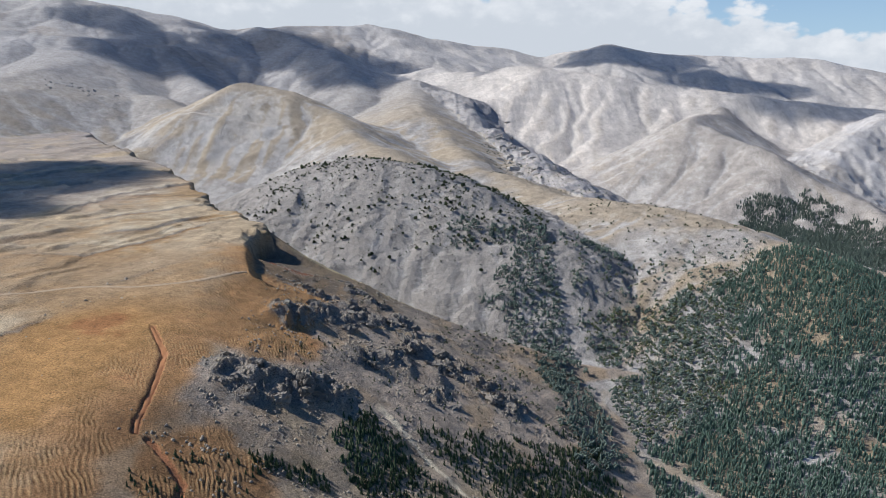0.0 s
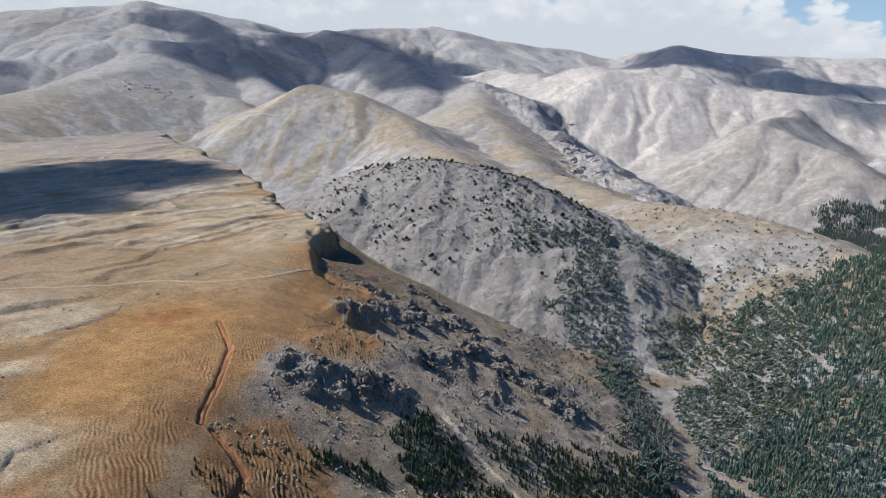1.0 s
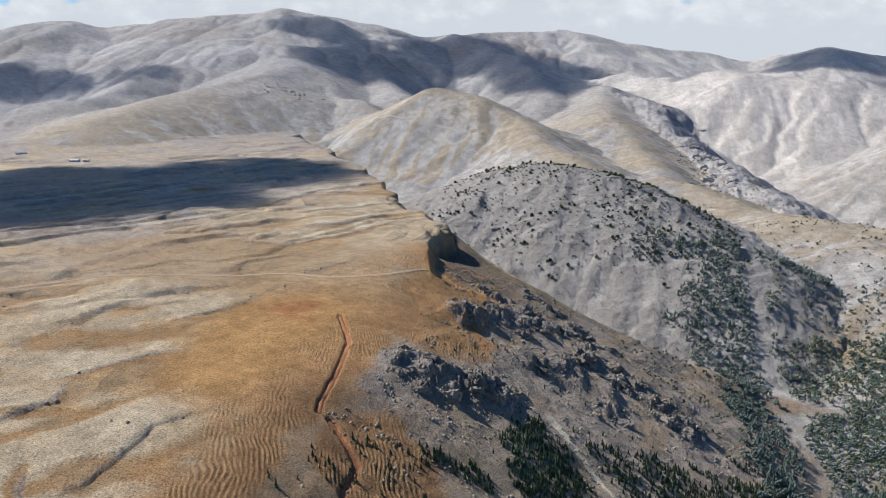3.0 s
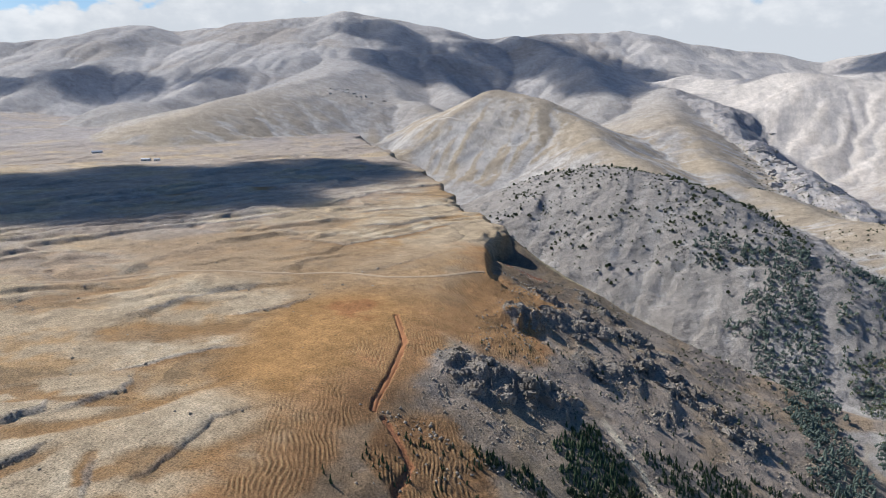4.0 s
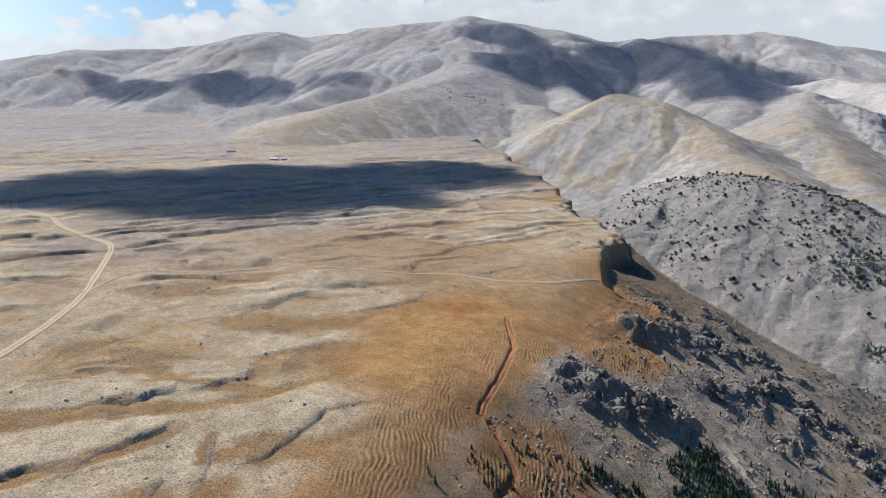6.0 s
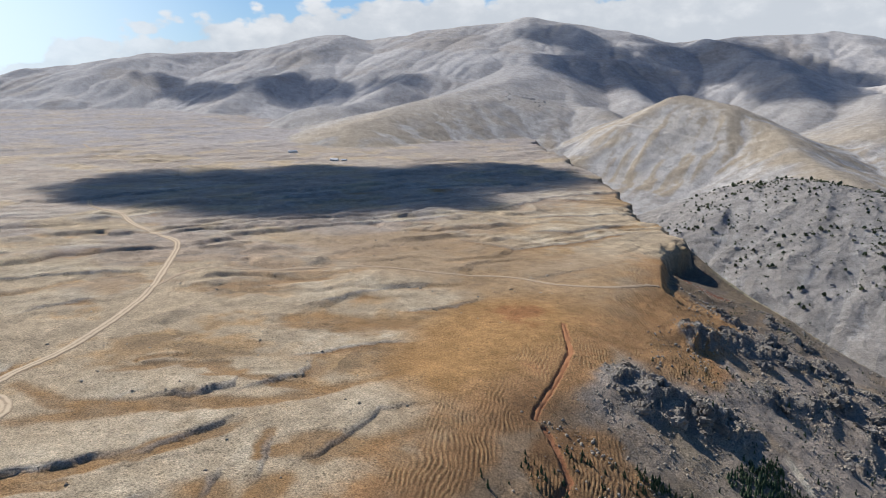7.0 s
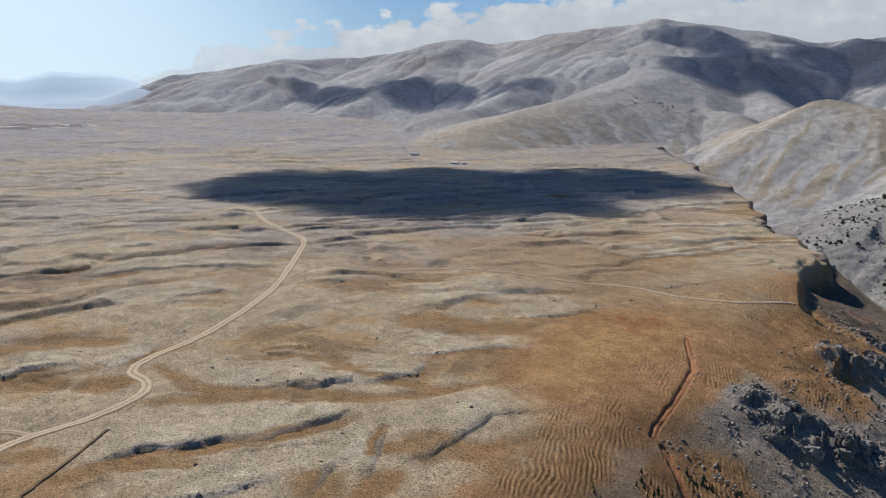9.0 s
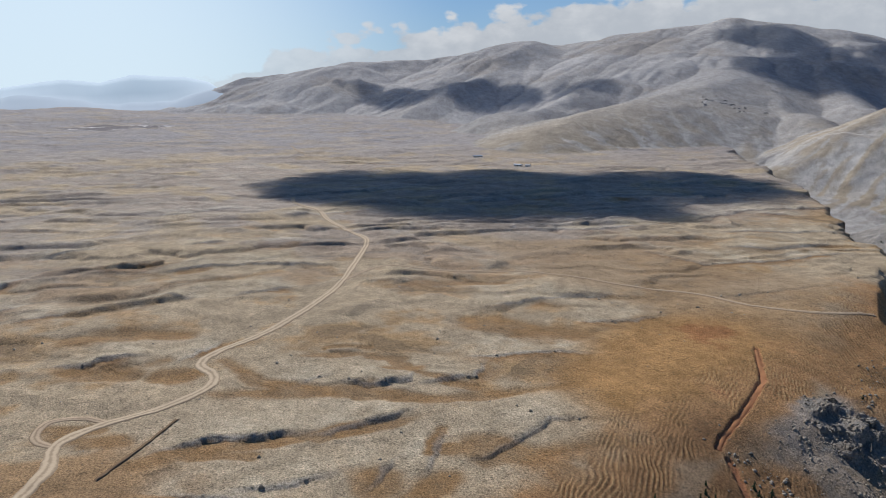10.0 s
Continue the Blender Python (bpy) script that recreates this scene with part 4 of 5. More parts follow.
ribbon("track", [(-402, 1699), (-440, 1745), (-461, 1780), (-410, 1825)], 2.5, FLAT, CHALK, "pale track climbing a dry hillside", 6, 7)
ribbon("track", [(-1756, 983), (-1472, 861), (-1293, 832), (-1130, 930), (-1000, 1050)], 5, FLAT, WORN, "faint track to the farm sheds", 6, 8)


# ---------------------------------------------------------------- trees
def conifer_arrays(seed, whorls, each, spread=0.24, bare=0.10, full=True):
    """A crown one metre high: whorls of drooping sprays round a stem."""
    rng = random.Random(seed)
    v, f = [], []
    for i in range(whorls):
        t = bare + (0.97 - bare) * i / (whorls - 0.4)
        rad = spread * (1 - t) ** 0.75 + 0.025
        for j in range(each):
            a = 6.2832 * (j + 0.5 * (i % 2) + rng.uniform(-0.3, 0.3)) / each
            if rng.random() < 0.07:
                continue
            q = rad * rng.uniform(0.7, 1.2)
            w, tall = q * rng.uniform(0.38, 0.55), 0.9 / whorls * rng.uniform(0.8, 1.3)
            ca, sa = math.cos(a), math.sin(a)
            z = t + rng.uniform(-0.02, 0.02)
            n = len(v)
            v += [(0, 0, z + tall * 0.9), (ca * q, sa * q, z - tall * 0.55), (ca * q * 0.55 - sa * w, sa * q * 0.55 + ca * w, z - tall * 0.2),
                  (ca * q * 0.55 + sa * w, sa * q * 0.55 - ca * w, z - tall * 0.2), (ca * q * 0.3, sa * q * 0.3, z - tall * 0.45)]
            f += [(n, n + 2, n + 1), (n, n + 1, n + 3), (n + 4, n + 1, n + 2), (n + 4, n + 3, n + 1)]
            if full:
                f += [(n, n + 4, n + 2), (n, n + 3, n + 4)]
    n = len(v)
    v += [(0, 0, 1.03), (0.02, 0, 0.9), (-0.01, 0.017, 0.9), (-0.01, -0.017, 0.9)]
    f += [(n, n + 1, n + 2), (n, n + 2, n + 3), (n, n + 3, n + 1)]
    return np.array(v), np.array(f)


def shrub_arrays(seed, clumps, squat=0.8):
    """A rounded, gappy juniper crown of leaf clumps."""
    rng = random.Random(seed)
    v, f = [], []
    for _ in range(clumps):
        a, el = rng.uniform(0, 6.2832), rng.uniform(-0.3, 1.4)
        q = rng.uniform(0.18, 0.36)
        c = np.array([math.cos(a) * math.cos(el) * q, math.sin(a) * math.cos(el) * q, 0.42 + math.sin(el) * q * 1.45 * squat])
        s = rng.uniform(0.10, 0.19)
        n = len(v)
        for d in ((1, 0, 0), (-0.5, 0.87, 0), (-0.5, -0.87, 0), (0, 0, 1.1), (0, 0, -0.9)):
            v.append(tuple(c + s * np.array(d) * rng.uniform(0.75, 1.3)))
        f += [(n, n + 1, n + 3), (n + 1, n + 2, n + 3), (n + 2, n, n + 3), (n + 1, n, n + 4), (n + 2, n + 1, n + 4), (n, n + 2, n + 4)]
    return np.array(v), np.array(f)


def trunk_mesh(seed, high, wide, limbs):
    """Tapered stem with a few bare limbs."""
    rng = random.Random(seed)
    bm = bmesh.new()
    rings = []
    for t, r in ((-0.06, 1.5), (0.05, 1.0), (0.5, 0.7), (1.0, 0.12)):
        rings.append([bm.verts.new((wide * r * math.cos(k * 1.0472), wide * r * math.sin(k * 1.0472), t * high)) for k in range(6)])
    for lo, hi in zip(rings, rings[1:]):
        for k in range(6):
            bm.faces.new((lo[k], lo[(k + 1) % 6], hi[(k + 1) % 6], hi[k]))
    for _ in range(limbs):
        a, t = rng.uniform(0, 6.28), rng.uniform(0.25, 0.7) * high
        d = Vector((math.cos(a), math.sin(a), 0.35))
        s = Vector((-math.sin(a), math.cos(a), 0)) * wide * 0.3
        p = Vector((0, 0, t))
        q = [bm.verts.new(p + s), bm.verts.new(p - s), bm.verts.new(p + Vector((0, 0, wide * 0.6))), bm.verts.new(p + d * 0.2)]
        for tri in ((0, 1, 3), (1, 2, 3), (2, 0, 3)):
            bm.faces.new([q[i] for i in tri])
    me = bpy.data.meshes.new("trunk")
    bm.to_mesh(me)
    bm.free()
    me.materials.append(BARK)
    return me


def tree_thing(name, seed, crown, material, label, category, group, high, wide):
    ob = new(name)
    tagged(ob, label, category, group)
    part("trunk", trunk_mesh(seed, high, wide, 6), ob)
    part("crown", mesh_from("crown", crown[0], [tuple(map(int, t)) for t in crown[1]], material), ob)
    return ob


def scatter(seed, count, box, density):
    """Points in box = x0, x1, y0, y1, kept by density(x, y, landform)."""
    rng = np.random.default_rng(seed)
    x, y = rng.uniform(box[0], box[1], count), rng.uniform(box[2], box[3], count)
    m = landform(x, y)
    keep = rng.random(count) < density(x, y, m)
    return x[keep], y[keep], m["z"][keep]


def blob(x, y, cx, cy, ra, rb, seed, rag=0.45, size=18):
    return step(1.12, 0.8, np.hypot((x - cx) / ra, (y - cy) / rb) + rag * fbm(x / size, y / size, seed, 3))


def river_x(y):
    return np.interp(y, [300, 430, 489, 552, 600, 690], [196, 187, 143, 140, 146, 134])


def plantation(x, y, m):
    """Young pines on the lower slope, in ragged stands with a bare chute between."""
    u, v = 0.64 * x + 0.77 * y, 0.77 * x - 0.64 * y            # v: down the slope
    d = np.maximum(blob(x, y, -40, 352, 24, 33, 61), blob(x, y, 20, 386, 34, 30, 62) * 0.55)
    d = np.maximum(d, blob(x, y, -74, 310, 22, 10, 63) * 0.9)
    d = np.maximum(d, blob(x, y, 66, 380, 40, 42, 64) * 0.9)
    d = np.maximum(d, blob(x, y, 98, 425, 26, 42, 76) * 0.7)
    d = np.maximum(d, blob(x, y, -104, 276, 30, 32, 78) * 0.08)
    d = np.maximum(d, blob(x, y, -130, 250, 12, 22, 79) * 0.05)
    d = np.maximum(d, blob(x, y, -50, 430, 70, 60, 83) * 0.02)
    d = np.maximum(d, blob(x, y, 10, 320, 50, 26, 65) * 0.6)
    chute = np.abs((x + 34) * 0.70 + (y - 394) * 0.71)
    return d * step(5, 9, chute) * (m["over"] < 0)


def planted(x, y):
    """1 in the even plantation on the gorge side, 0 in the mixed wood beside it."""
    edge = np.interp(y, [330, 484, 622, 754, 900], [95, 165, 262, 335, 420])
    return step(-8, 10, x - edge + 22 * fbm(x / 60, y / 60, 64, 3))


def wood_top(x, y, n):
    """1 below the upper edge of the woods."""
    return step(18, -18, y - np.interp(x, [100, 212, 331, 400, 560], [690, 725, 755, 775, 640]) + 22 * n)


def even_wood(x, y, m):
    """Dense even rows of pine on the far side of the gorge."""
    n = fbm(x / 45, y / 45, 66, 3)
    gaps = step(-0.95, -0.6, fbm(x / 22, y / 22, 67, 3))
    return planted(x, y) * (x < 0.72 * y) * wood_top(x, y, n) * gaps * (m["over"] > 0) * step(5, 11, np.abs(x - river_x(y)))


def mixed_wood(x, y, m):
    """Cedar and juniper with gaps of dry ground, thinning out towards the crest and the stream."""
    n = fbm(x / 45, y / 45, 66, 3)
    body = step(110, 190, x + 30 * n) * wood_top(x, y, n) * np.clip(0.95 + 0.8 * fbm(x / 20, y / 20, 68, 3), 0.06, 1)
    thin = 0.10 * step(60, 130, x) * step(860, 780, y + 30 * n)
    return np.maximum(body, thin) * (1 - planted(x, y)) * (m["over"] > 0) * step(5, 11, np.abs(x - river_x(y)))


def dome_foot(x, y, m):
    d = np.maximum(blob(x, y, 98, 775, 46, 95, 68, 0.6, 25) * 0.95, blob(x, y, 25, 838, 24, 30, 69, 0.5, 15) * 0.8)
    d = np.maximum(d, blob(x, y, 110, 668, 26, 60, 70, 0.5) * 0.75)
    d = np.maximum(d, blob(x, y, 112, 545, 24, 120, 74, 0.4) * 0.95)
    d = np.maximum(d, blob(x, y, 192, 828, 30, 18, 71, 0.5) * 0.7)
    return d * step(5, 10, np.abs(x - river_x(y)))


def ridge_scrub(x, y, m):
    n = fbm(x / 60, y / 60, 72, 3)
    dome = step(-320, -200, x) * step(150, 90, x) * step(1330, 1060, y + 60 * n) * step(760, 830, y) * 0.8
    spur = step(150, 180, x) * step(380, 340, x) * step(690, 740, y) * step(1120, 1000, y) * 0.5
    craggy = step(60, 120, x) * step(340, 290, x) * step(1330, 1380, y) * step(2100, 1900, y) * 0.6
    below = step(-10, 40, x) * step(450, 520, y) * step(700, 650, y) * step(118, 100, x) * 2.2
    return np.clip((dome + spur + below + craggy) * (0.55 + 0.6 * n), 0, 1) * np.where(m["over"] > 0, 1, below > 0)


def far_wood(x, y, m):
    n = fbm(x / 70, y / 70, 73, 3)
    top = np.interp(x, [480, 640, 704, 755, 811, 840], [1280, 1440, 1450, 1400, 1200, 1040])
    return step(450, 520, x + 50 * n) * (x < 0.70 * y) * step(0, -40, y - top + 70 * n) * step(980, 1040, y) * step(-0.75, -0.45, n)


def turned(x, y, z, high, rng, lean=3):
    return (Matrix.Translation((x, y, z - 0.06 * high)) @ pose(0, 0, 0, rng.uniform(-lean, lean), rng.uniform(-lean, lean), rng.uniform(0, 360))
            @ Matrix.Diagonal((high * rng.uniform(0.9, 1.15), high * rng.uniform(0.9, 1.15), high, 1)))


def plant(makers, pts, lo, hi, seed):
    rng = random.Random(seed)
    for k, (x, y, z) in enumerate(zip(*pts)):
        if k < len(makers):
            ob = makers[k]
            ob.matrix_basis = turned(x, y, z, rng.uniform(lo, hi), rng)
        else:
            m = turned(x, y, z, rng.uniform(lo, hi), rng)
            copy_thing(makers[k % len(makers)], m).matrix_basis = m


def stuff_trees(name, templates, pts, lo, hi, material, seed, label):
    """Many trees joined into one mesh."""
    rng = np.random.default_rng(seed)
    vs, fs, base = [], [], 0
    for x, y, z in zip(*pts):
        v, f = templates[rng.integers(len(templates))]
        h, a = rng.uniform(lo, hi) * (0.7 + 0.3 * rng.random()), rng.uniform(0, 6.28)
        w = h * rng.uniform(0.85, 1.25)
        c, s = math.cos(a) * w, math.sin(a) * w
        vs.append(np.column_stack([v[:, 0] * c - v[:, 1] * s + x, v[:, 0] * s + v[:, 1] * c + y, v[:, 2] * h + z - 0.06 * h]))
        fs.append(f + base)
        base += len(v)
    if vs:
        tagged(new(name, big_mesh(name, np.concatenate(vs), np.concatenate(fs), material)), label, "trees", kind="stuff")


def plant_all():
    fine = [conifer_arrays(k, 8, 7) for k in range(4)]
    coarse = [conifer_arrays(10 + k, 3, 4, 0.36, 0.04, False) for k in range(8)]
    rough = [conifer_arrays(20 + k, 2, 4, 0.36, 0.04, False) for k in range(6)]
    far_cones = [conifer_arrays(90 + k, 2, 3, 0.36, 0.04, False) for k in range(4)]
    lumpy = [shrub_arrays(70 + k, 9, 1.1) for k in range(6)]
    round_ = [shrub_arrays(30 + k, 26) for k in range(4)]
    round_coarse = [shrub_arrays(40 + k, 12) for k in range(4)]

    pts = scatter(1, 15000, (-145, 125, 225, 470), plantation)
    near = np.argsort(np.hypot(pts[0] + 45, pts[1] - 350))
    makers = [tree_thing("conifer", k, fine[k], NEEDLES, "young dark green pine in a hillside plantation", "tree", "plantation pines", 0.8, 0.025)
              for k in range(4)]
    plant(makers, [p[near[:260]] for p in pts], 2.6, 4.6, 1)
    stuff_trees("young_pine_stand", coarse, [p[near[260:]] for p in pts], 2.6, 4.8, NEEDLES, 2, "stand of young dark green pines on the lower slope")

    pts = scatter(2, 44000, (110, 560, 330, 830), even_wood)
    stuff_trees("pine_plantation", rough, pts, 4.2, 6.4, NEEDLES_BLUE, 3, "dense even blue-green pine plantation on a gorge side")
    pts = scatter(12, 21000, (60, 430, 400, 880), mixed_wood)
    half = np.arange(len(pts[0])) % 2 == 0
    stuff_trees("cedar_wood", lumpy, [p[half] for p in pts], 4.5, 8.5, CEDAR, 13, "mixed grey-green cedars on a dry gorge side")
    stuff_trees("juniper_wood", lumpy, [p[~half] for p in pts], 3.5, 6.5, OLIVE, 14, "mixed olive-green junipers on a dry gorge side")

    pts = scatter(3, 8200, (-20, 240, 400, 900), dome_foot)
    k = min(180, len(pts[0]))
    makers = [tree_thing("pine", 50 + k, fine[k], CEDAR, "dark pine on a dry scree slope above the gorge", "tree", "scattered pines", 0.8, 0.022)
              for k in range(4)]
    plant(makers, [p[:k] for p in pts], 4.5, 8.5, 4)
    stuff_trees("pine_wood", lumpy, [p[k:] for p in pts], 4.5, 8, CEDAR, 5, "loose pine wood along the gorge bottom")

    pts = [np.concatenate(p) for p in zip(scatter(4, 3500, (-330, 150, 760, 1150), ridge_scrub), scatter(14, 13000, (-330, 400, 450, 2100), ridge_scrub))]
    k = min(290, len(pts[0]))
    makers = [tree_thing("juniper", 60 + k, round_[k], SHRUB, "squat dark green juniper on grey scree", "tree", "junipers on the dry hill", 0.5, 0.03)
              for k in range(4)]
    plant(makers, [p[:k] for p in pts], 3.0, 7.0, 6)
    stuff_trees("juniper_scrub", round_coarse, [p[k:] for p in pts], 2.2, 5.2, SHRUB, 7, "scattered dark junipers on dry hillsides")

    pts = scatter(6, 5000, (-125, 60, 330, 640), lambda x, y, m: step(10, 30, m["e"]) * (m["over"] < 0) * (1 - m["strip"])
                  * step(0.0, 0.6, fbm(x / 30, y / 30, 85, 3) + 0.15) * 0.22)
    stuff_trees("low_scrub", round_coarse, pts, 0.9, 2.4, SHRUB, 9, "low dark thorny scrub dotted over the scree slope")

    pts = scatter(5, 34000, (450, 870, 970, 1560), far_wood)
    stuff_trees("far_pine_wood", far_cones, pts, 5, 7.5, CEDAR, 8, "distant dark pine wood on a mountain spur")


plant_all()


# ---------------------------------------------------------------- rocks
def boulder_mesh(seed, squash):
    rng = np.random.default_rng(seed)
    bm = bmesh.new()
    bmesh.ops.create_icosphere(bm, subdivisions=3, radius=1)
    cuts = [Vector(rng.normal(size=3)).normalized() for _ in range(9)]
    for v in bm.verts:
        p = v.co.copy()
        for c in cuts:                                    # broken flat faces
            d = p.dot(c) - 0.62
            if d > 0:
                p -= c * d * 0.9
        p *= 1 + 0.10 * noise.noise(p * 3.1 + Vector((seed, 0, 0)))
        v.co = Vector((p.x, p.y * 0.85, p.z * squash))
    me = bpy.data.meshes.new("boulder")
    bm.to_mesh(me)
    bm.free()
    me.materials.append(ROCK)
    return me


def outcrop_mesh(seed, material=ROCK, level=4):
    """A fractured knob of bedrock with stepped faces, its foot below ground."""
    bm = bmesh.new()
    bmesh.ops.create_icosphere(bm, subdivisions=level, radius=1)
    off = Vector((seed * 3.7, seed * 1.3, 0))
    for v in bm.verts:
        p = v.co.copy()
        q = Vector([math.copysign(abs(c) ** 0.55, c) for c in p])
        flat = Vector((q.x * 0.75, q.y * 1.25, max(-0.6, q.z * 0.7 - 0.25 * q.x)))     # beds dip to one side
        cell = noise.cell_vector(flat * 1.9 + off) - Vector((0.5, 0.5, 0.5))
        fine = noise.cell_vector(Vector((flat.x * 4, flat.y * 4, flat.z * 7)) + off) - Vector((0.5, 0.5, 0.5))
        rough = noise.fractal(flat * 1.7 + off, 0.8, 2.1, 5)
        v.co = flat * (0.85 + 0.28 * rough) + cell * 0.42 + fine * 0.16
    me = bpy.data.meshes.new("rock_outcrop")
    bm.to_mesh(me)
    bm.free()
    me.materials.append(material)
    return me


def place(kinds, rows, seed, sink, spin=0):
    """rows: x, y, radius. Sets the first ones of each kind, then copies them."""
    rng = random.Random(seed)
    zs = ground_at([p[0] for p in rows], [p[1] for p in rows])
    for k, ((x, y, r), z) in enumerate(zip(rows, zs)):
        m = pose(x, y, z + sink * r, rng.uniform(-15, 15), rng.uniform(0, 22), spin + rng.uniform(-75, 75))
        m = m @ Matrix.Diagonal((r * rng.uniform(0.8, 1.25), r * rng.uniform(0.8, 1.3), r * rng.uniform(0.75, 1.1), 1))
        if k < len(kinds):
            kinds[k].matrix_basis = m
        else:
            copy_thing(kinds[k % len(kinds)], m).matrix_basis = m


def rocks():
    rng = random.Random(5)
    knobs, loose = [], []
    for cx, cy, ra, rb, hi in CRAGS:
        for k in range(5):
            q = (k - 2) * 0.42 + rng.uniform(-0.2, 0.2)
            knobs.append((cx - ra * q * 0.6 + rng.gauss(0, 6), cy + ra * q + rng.gauss(0, 6), min(5.5, rng.uniform(0.25, 1.0) ** 1.6 * hi * 1.05)))
        for _ in range(9):
            q = rng.gauss(0, 0.8)
            loose.append((cx - ra * q * 0.5 + abs(rng.gauss(0, 0.8)) * rb + 2, cy + ra * q + rng.gauss(0, 3) - 3, rng.uniform(0.35, 1.3)))
    hill = [(51, 1044, 8), (-169, 1128, 5), (-106, 1063, 5), (-269, 1106, 5), (-51, 1129, 5), (44, 1020, 5)]
    hill += [(rng.gauss(-1080, 70), rng.gauss(2125, 45), rng.uniform(4, 9)) for _ in range(22)]
    hill += [(rng.gauss(170, 35), rng.gauss(1800, 190), rng.uniform(5, 13)) for _ in range(40)]
    hill += [(rng.uniform(-250, 90), rng.uniform(820, 1120), rng.uniform(1.0, 4)) for _ in range(110)]
    place([tagged(new("rock_outcrop", outcrop_mesh(10 + k, PALE_ROCK, 3)), "weathered pale limestone crag on a dry hillside", "rock", "hillside crags")
           for k in range(4)], hill, 8, -0.42, 28)
    place([tagged(new("rock_outcrop", outcrop_mesh(k)), "fractured dark grey bedrock outcrop on the scree slope", "rock", "bedrock outcrops") for k in range(6)],
          knobs, 6, -0.18, 28)
    place([tagged(new("boulder", boulder_mesh(k, 0.6 + 0.1 * k)), "angular grey limestone boulder fallen below an outcrop", "rock", "fallen boulders")
           for k in range(5)], loose, 7, 0.1)


def stones():
    """Loose stones over the slope and along the scarps."""
    def where(x, y, m):
        c = np.clip(0.25 * step(0, 30, m["e"]) + 0.9 * m["bare"] + 0.03 * m["flat"] + 0.3 * m["face"], 0, 1)
        return c * np.maximum(m["face"], 1) * (m["over"] < 0) * (1 - 0.85 * m["soil"]) * np.maximum(step(-0.2, 0.5, fbm(x / 20, y / 20, 75, 3)), m["face"] > 0.5)
    x, y, z = scatter(9, 60000, (-470, 130, 60, 620), where)
    slope = scatter(10, 60000, (-150, 130, 300, 640), lambda px, py, m: step(8, 30, m["e"]) * (m["over"] < 0) * (1 - m["strip"])
                    * np.clip(0.22 + 0.9 * m["bare"] + 0.5 * fbm(px / 18, py / 18, 84, 3), 0.02, 1) * 0.55)
    x, y, z = [np.concatenate([g, q]) for g, q in zip((x, y, z), slope)]
    rng = np.random.default_rng(4)
    base = np.array([(1, 0, 0), (-0.6, 0.8, 0), (-0.4, -0.9, 0), (0.1, 0.1, 0.9), (0, 0, -0.8)])
    tri = np.array([(0, 1, 3), (1, 2, 3), (2, 0, 3), (1, 0, 4), (2, 1, 4), (0, 2, 4)])
    n = len(x)
    size = 0.28 + 1.3 * rng.random(n) ** 4
    v = base[None] * (size[:, None] * rng.uniform(0.6, 1.3, (n, 5)))[:, :, None]
    a = rng.uniform(0, 6.28, n)
    c, s = np.cos(a)[:, None], np.sin(a)[:, None]
    v = np.stack([v[:, :, 0] * c - v[:, :, 1] * s + x[:, None], v[:, :, 0] * s + v[:, :, 1] * c + y[:, None], v[:, :, 2] + z[:, None] + 0.05], -1)
    f = tri[None] + 5 * np.arange(n)[:, None, None]
    tagged(new("stones", big_mesh("stones", v.reshape(-1, 3), f.reshape(-1, 3), STONE)), "loose grey limestone stones strewn over the slope",
           "stones", kind="stuff")


rocks()
stones()


# ---------------------------------------------------------------- clouds over the plateau and the mountains
def cloud_material():
    mat = bpy.data.materials.new("cloud")
    mat.use_nodes = True
    nt = mat.node_tree
    nt.nodes.clear()
    out, mix, clear, white = (nt.nodes.new(k) for k in ("ShaderNodeOutputMaterial", "ShaderNodeMixShader", "ShaderNodeBsdfTransparent", "ShaderNodeBsdfDiffuse"))
    white.inputs[0].default_value = (0.9, 0.9, 0.92, 1)
    at = nt.nodes.new("ShaderNodeAttribute")
    at.attribute_name = "shade"
    link(nt, (at.outputs["Fac"], mix.inputs[0]), (clear.outputs[0], mix.inputs[1]), (white.outputs[0], mix.inputs[2]), (mix.outputs[0], out.inputs[0]))
    return mat


CLOUD = cloud_material()
CLOUD_BASE = 1300.0
THICK = [0.98, 0.86, 0.82, 0.88, 0.75, 0.6]                  # how much of the sun each cloud holds back
# x, y on the ground under the sun's slant, half sizes and the height of the ground there
CLOUDS = [
    [(-640, 1000, 230, 270, 0), (-690, 690, 210, 190, 0), (-930, 680, 190, 230, 0), (-600, 780, 180, 200, 0), (-800, 860, 210, 210, 0)],
    [(-750, 3500, 560, 480, 280), (-400, 3000, 260, 560, 150), (-1150, 3050, 360, 420, 200), (-1500, 3500, 260, 260, 330)],
    [(-2780, 2120, 430, 150, 140), (-2350, 2350, 340, 190, 140), (-1960, 2500, 200, 200, 180)],
    [(1000, 4150, 470, 300, 250), (1450, 3700, 380, 200, 90)],
    [(1180, 2240, 230, 170, 60)],
    [(150, 2850, 90, 80, 180)],
]


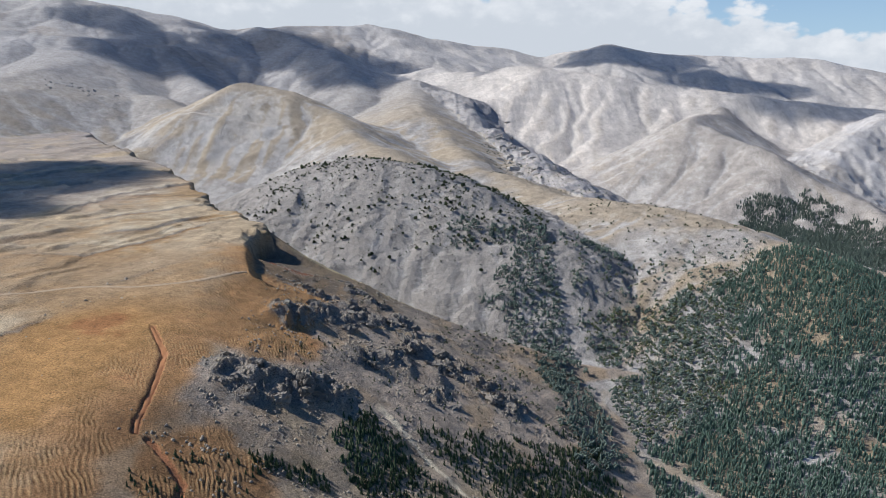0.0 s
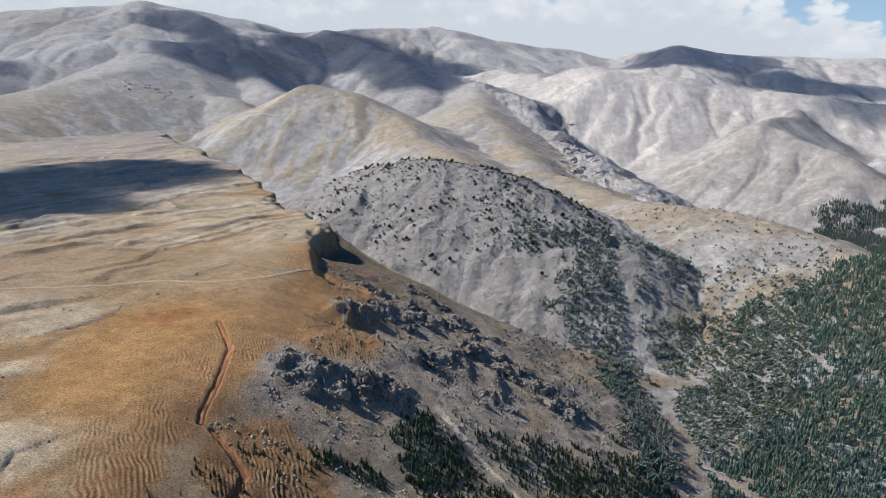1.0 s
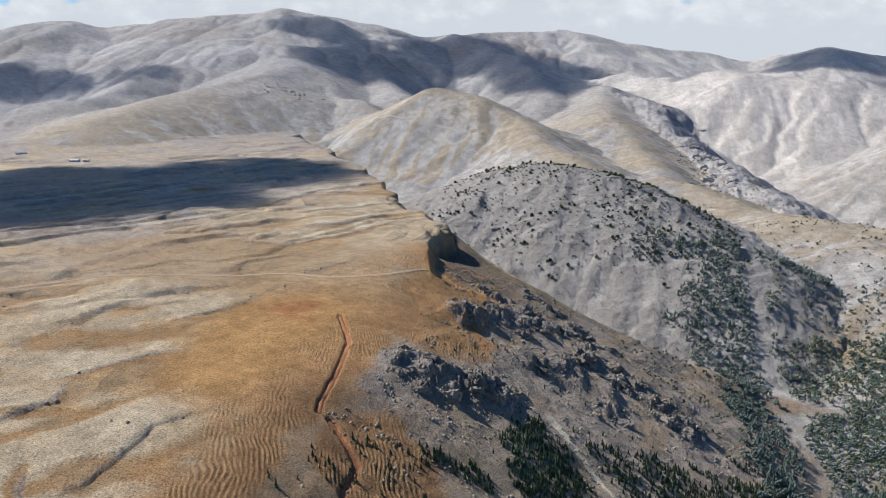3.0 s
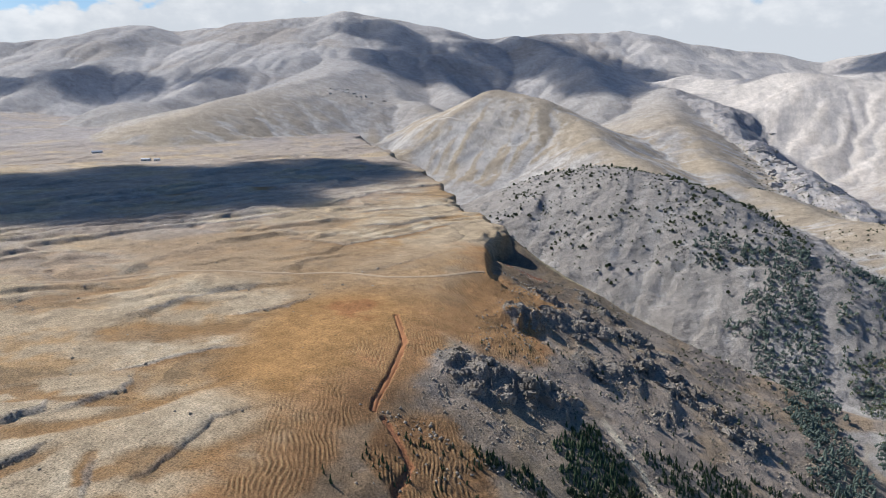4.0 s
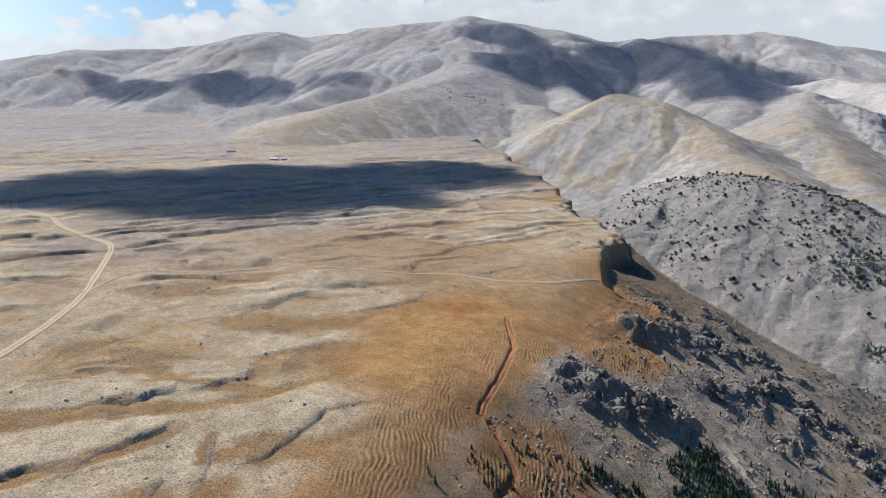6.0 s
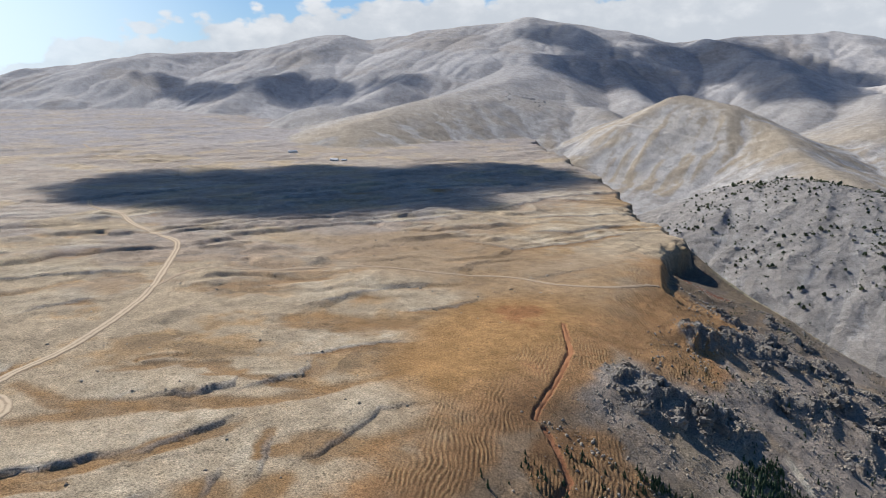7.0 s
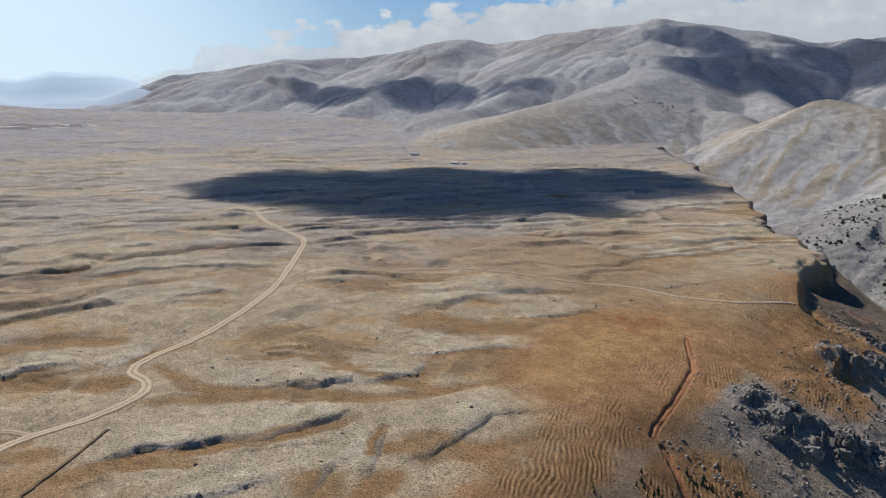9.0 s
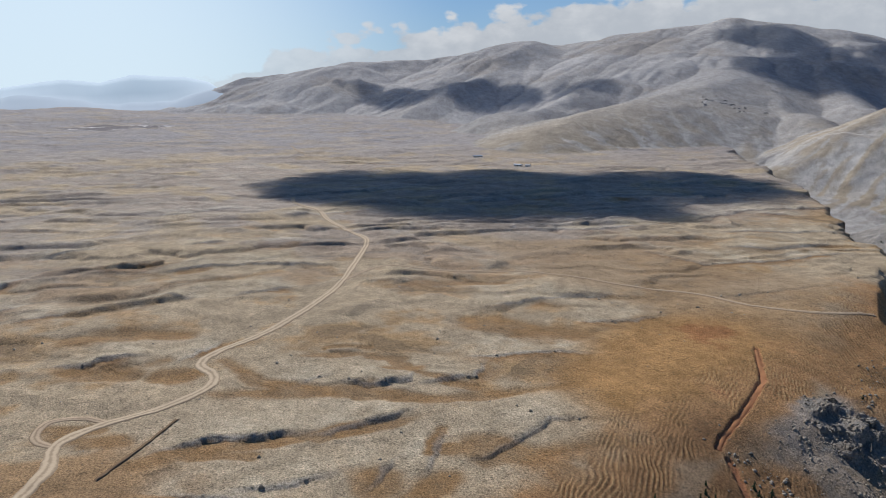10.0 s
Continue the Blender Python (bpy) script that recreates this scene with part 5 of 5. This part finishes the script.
def cloud(parts, seed):
    slant = Vector((SUN_DIR.x, SUN_DIR.y)) / SUN_DIR.z
    moved = [(x + slant.x * (CLOUD_BASE - z), y + slant.y * (CLOUD_BASE - z), a, b) for x, y, a, b, z in parts]
    x0, x1 = min(p[0] - p[2] * 1.4 for p in moved), max(p[0] + p[2] * 1.4 for p in moved)
    y0, y1 = min(p[1] - p[3] * 1.4 for p in moved), max(p[1] + p[3] * 1.4 for p in moved)
    n = 90
    x, y = [g.ravel() for g in np.meshgrid(np.linspace(x0, x1, n), np.linspace(y0, y1, n))]
    f = np.full(x.shape, -9.0)
    for cx, cy, a, b in moved:
        f = np.maximum(f, 1 - np.hypot((x - cx) / a, (y - cy) / b))
    size = min(p[2] + p[3] for p in moved) * 0.35
    f = f + 0.32 * fbm(x / size, y / size, 200 + seed, 5, 0.6)
    thick = size * 0.55 * np.sqrt(np.clip(f, 0, 1)) * (1 + 0.35 * fbm(x / size * 2, y / size * 2, 210 + seed, 4))
    keep = f > 0
    index = -np.ones(n * n, int)
    index[keep] = np.arange(keep.sum())
    g = index.reshape(n, n)
    q = np.stack([g[:-1, :-1], g[:-1, 1:], g[1:, 1:], g[1:, :-1]], -1).reshape(-1, 4)
    q = q[(q >= 0).all(1)]
    t = np.concatenate([q[:, [0, 1, 2]], q[:, [0, 2, 3]]])
    m = keep.sum()
    top = np.column_stack([x[keep], y[keep], CLOUD_BASE + thick[keep]])
    low = np.column_stack([x[keep], y[keep], CLOUD_BASE - 0.2 * thick[keep]])
    shade = np.tile(1 - np.sqrt(1 - THICK[seed] * step(0.0, 0.30, f[keep])), 2)
    me = big_mesh("cloud", np.concatenate([top, low]), np.concatenate([t, t[:, ::-1] + m]), CLOUD, shade)
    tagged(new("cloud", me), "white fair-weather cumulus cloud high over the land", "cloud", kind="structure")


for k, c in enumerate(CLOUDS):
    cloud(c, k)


# ---------------------------------------------------------------- distance
def far_ranges():
    """Ranges beyond the plain, far behind everything else; a pale blue glow stands in for haze."""
    mat = bpy.data.materials.new("hazy_range")
    mat.use_nodes = True
    nt = mat.node_tree
    b = nt.nodes["Principled BSDF"]
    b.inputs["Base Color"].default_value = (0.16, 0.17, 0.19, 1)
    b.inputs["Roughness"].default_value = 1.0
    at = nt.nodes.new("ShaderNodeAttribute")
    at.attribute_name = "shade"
    # haze put in as emission, paler with each row farther back
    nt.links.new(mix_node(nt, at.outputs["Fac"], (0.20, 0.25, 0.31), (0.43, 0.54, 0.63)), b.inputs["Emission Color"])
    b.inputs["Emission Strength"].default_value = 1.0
    a = np.radians(np.linspace(63, 150, 260))
    deg = np.degrees(a)
    top = np.interp(deg, [62, 64.6, 66.4, 68.4, 72, 74, 76.2, 78.5, 81, 90, 110, 150], [60, 120, 215, 245, 252, 206, 224, 197, 164, 190, 230, 180])
    low = 120 + 40 * fbm(deg * 0.25, deg * 0, 79, 3)
    rise = step(63.8, 67.0, deg)                               # sinks behind the near mountains at its end
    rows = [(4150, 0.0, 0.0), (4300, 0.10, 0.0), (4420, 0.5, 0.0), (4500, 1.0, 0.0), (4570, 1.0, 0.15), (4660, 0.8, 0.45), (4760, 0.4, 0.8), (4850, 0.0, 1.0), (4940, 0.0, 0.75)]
    v, f, shade = [], [], []
    for k, (r, first, second) in enumerate(rows):
        x, y = -np.sin(a) * r, np.cos(a) * r
        g = ground_at(x, y) + (-3 if k == 0 else 4) - 25 * (1 - rise)
        z = np.maximum(g + first * rise * np.clip(low - g, 0, None), g + second * rise * (top - g)) + (2 + 4 * second) * fbm(deg * 0.6, a * 0 + k * 0.4, 77, 4)
        v += list(zip(x, y, z))
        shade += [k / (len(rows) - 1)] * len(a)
    n = len(a)
    for j in range(len(rows) - 1):
        f += [(j * n + i, j * n + i + 1, (j + 1) * n + i + 1, (j + 1) * n + i) for i in range(n - 1)]
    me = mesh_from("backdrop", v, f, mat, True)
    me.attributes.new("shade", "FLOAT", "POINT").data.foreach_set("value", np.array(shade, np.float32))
    tagged(new("backdrop", me), "mountain ranges on the horizon, given a pale blue glow for haze", "mountains", kind="structure")


far_ranges()


# ---------------------------------------------------------------- farmstead at the foot of the mountains
PLASTER = plain_material("plaster", (0.50, 0.48, 0.44), (0.72, 0.70, 0.66), 0.8, 0.9, 0.2, "object")
TIN = plain_material("tin_roof", (0.36, 0.37, 0.39), (0.62, 0.63, 0.65), 0.5, 0.5, 0.2, "object")
DOOR = plain_material("door_paint", (0.08, 0.07, 0.06), (0.16, 0.13, 0.11), 2, 0.7, 0.1, "object")


def box_mesh(name, x0, x1, y0, y1, z0, z1, material):
    v = [(x, y, z) for z in (z0, z1) for y in (y0, y1) for x in (x0, x1)]
    return mesh_from(name, v, [(0, 2, 3, 1), (4, 5, 7, 6), (0, 1, 5, 4), (2, 6, 7, 3), (0, 4, 6, 2), (1, 3, 7, 5)], material)


def shed(x, y, turn, long, wide, high, label):
    z = float(ground_at(x, y)[0])
    ob = new("farm_shed")
    ob.matrix_basis = pose(x, y, z - 0.3, 0, 0, turn)
    tagged(ob, label, "building", "farm sheds")
    part("wall", box_mesh("wall", -long / 2, long / 2, -wide / 2, wide / 2, 0, high, PLASTER), ob)
    e, t = 0.4, 0.2
    v = [(sx * (long / 2 + e), sy * (wide / 2 + e), high - 0.1 + dz) for dz in (0, t) for sx in (-1, 1) for sy in (-1, 1)]
    v += [(sx * (long / 2 + e), 0, high + wide * 0.25 + dz) for dz in (0, t) for sx in (-1, 1)]
    f = [(0, 8, 9, 2), (8, 1, 3, 9), (4, 6, 11, 10), (10, 11, 7, 5), (0, 4, 10, 8), (8, 10, 5, 1), (2, 9, 11, 6), (9, 3, 7, 11), (0, 2, 6, 4), (1, 5, 7, 3)]
    part("roof", mesh_from("roof", v, f, TIN), ob)
    part("door", box_mesh("door", -1, 1, -wide / 2 - 0.06, -wide / 2 - 0.004, 0, 2.2, DOOR), ob)
    return ob


shed(-982, 1067, 20, 16, 7, 3.0, "low whitewashed farm shed with a tin roof")
shed(-960, 1072, 25, 10, 6, 2.8, "small whitewashed farm shed with a tin roof")
shed(-1170, 1135, 60, 20, 8, 3.2, "long farm shed with a grey tin roof")
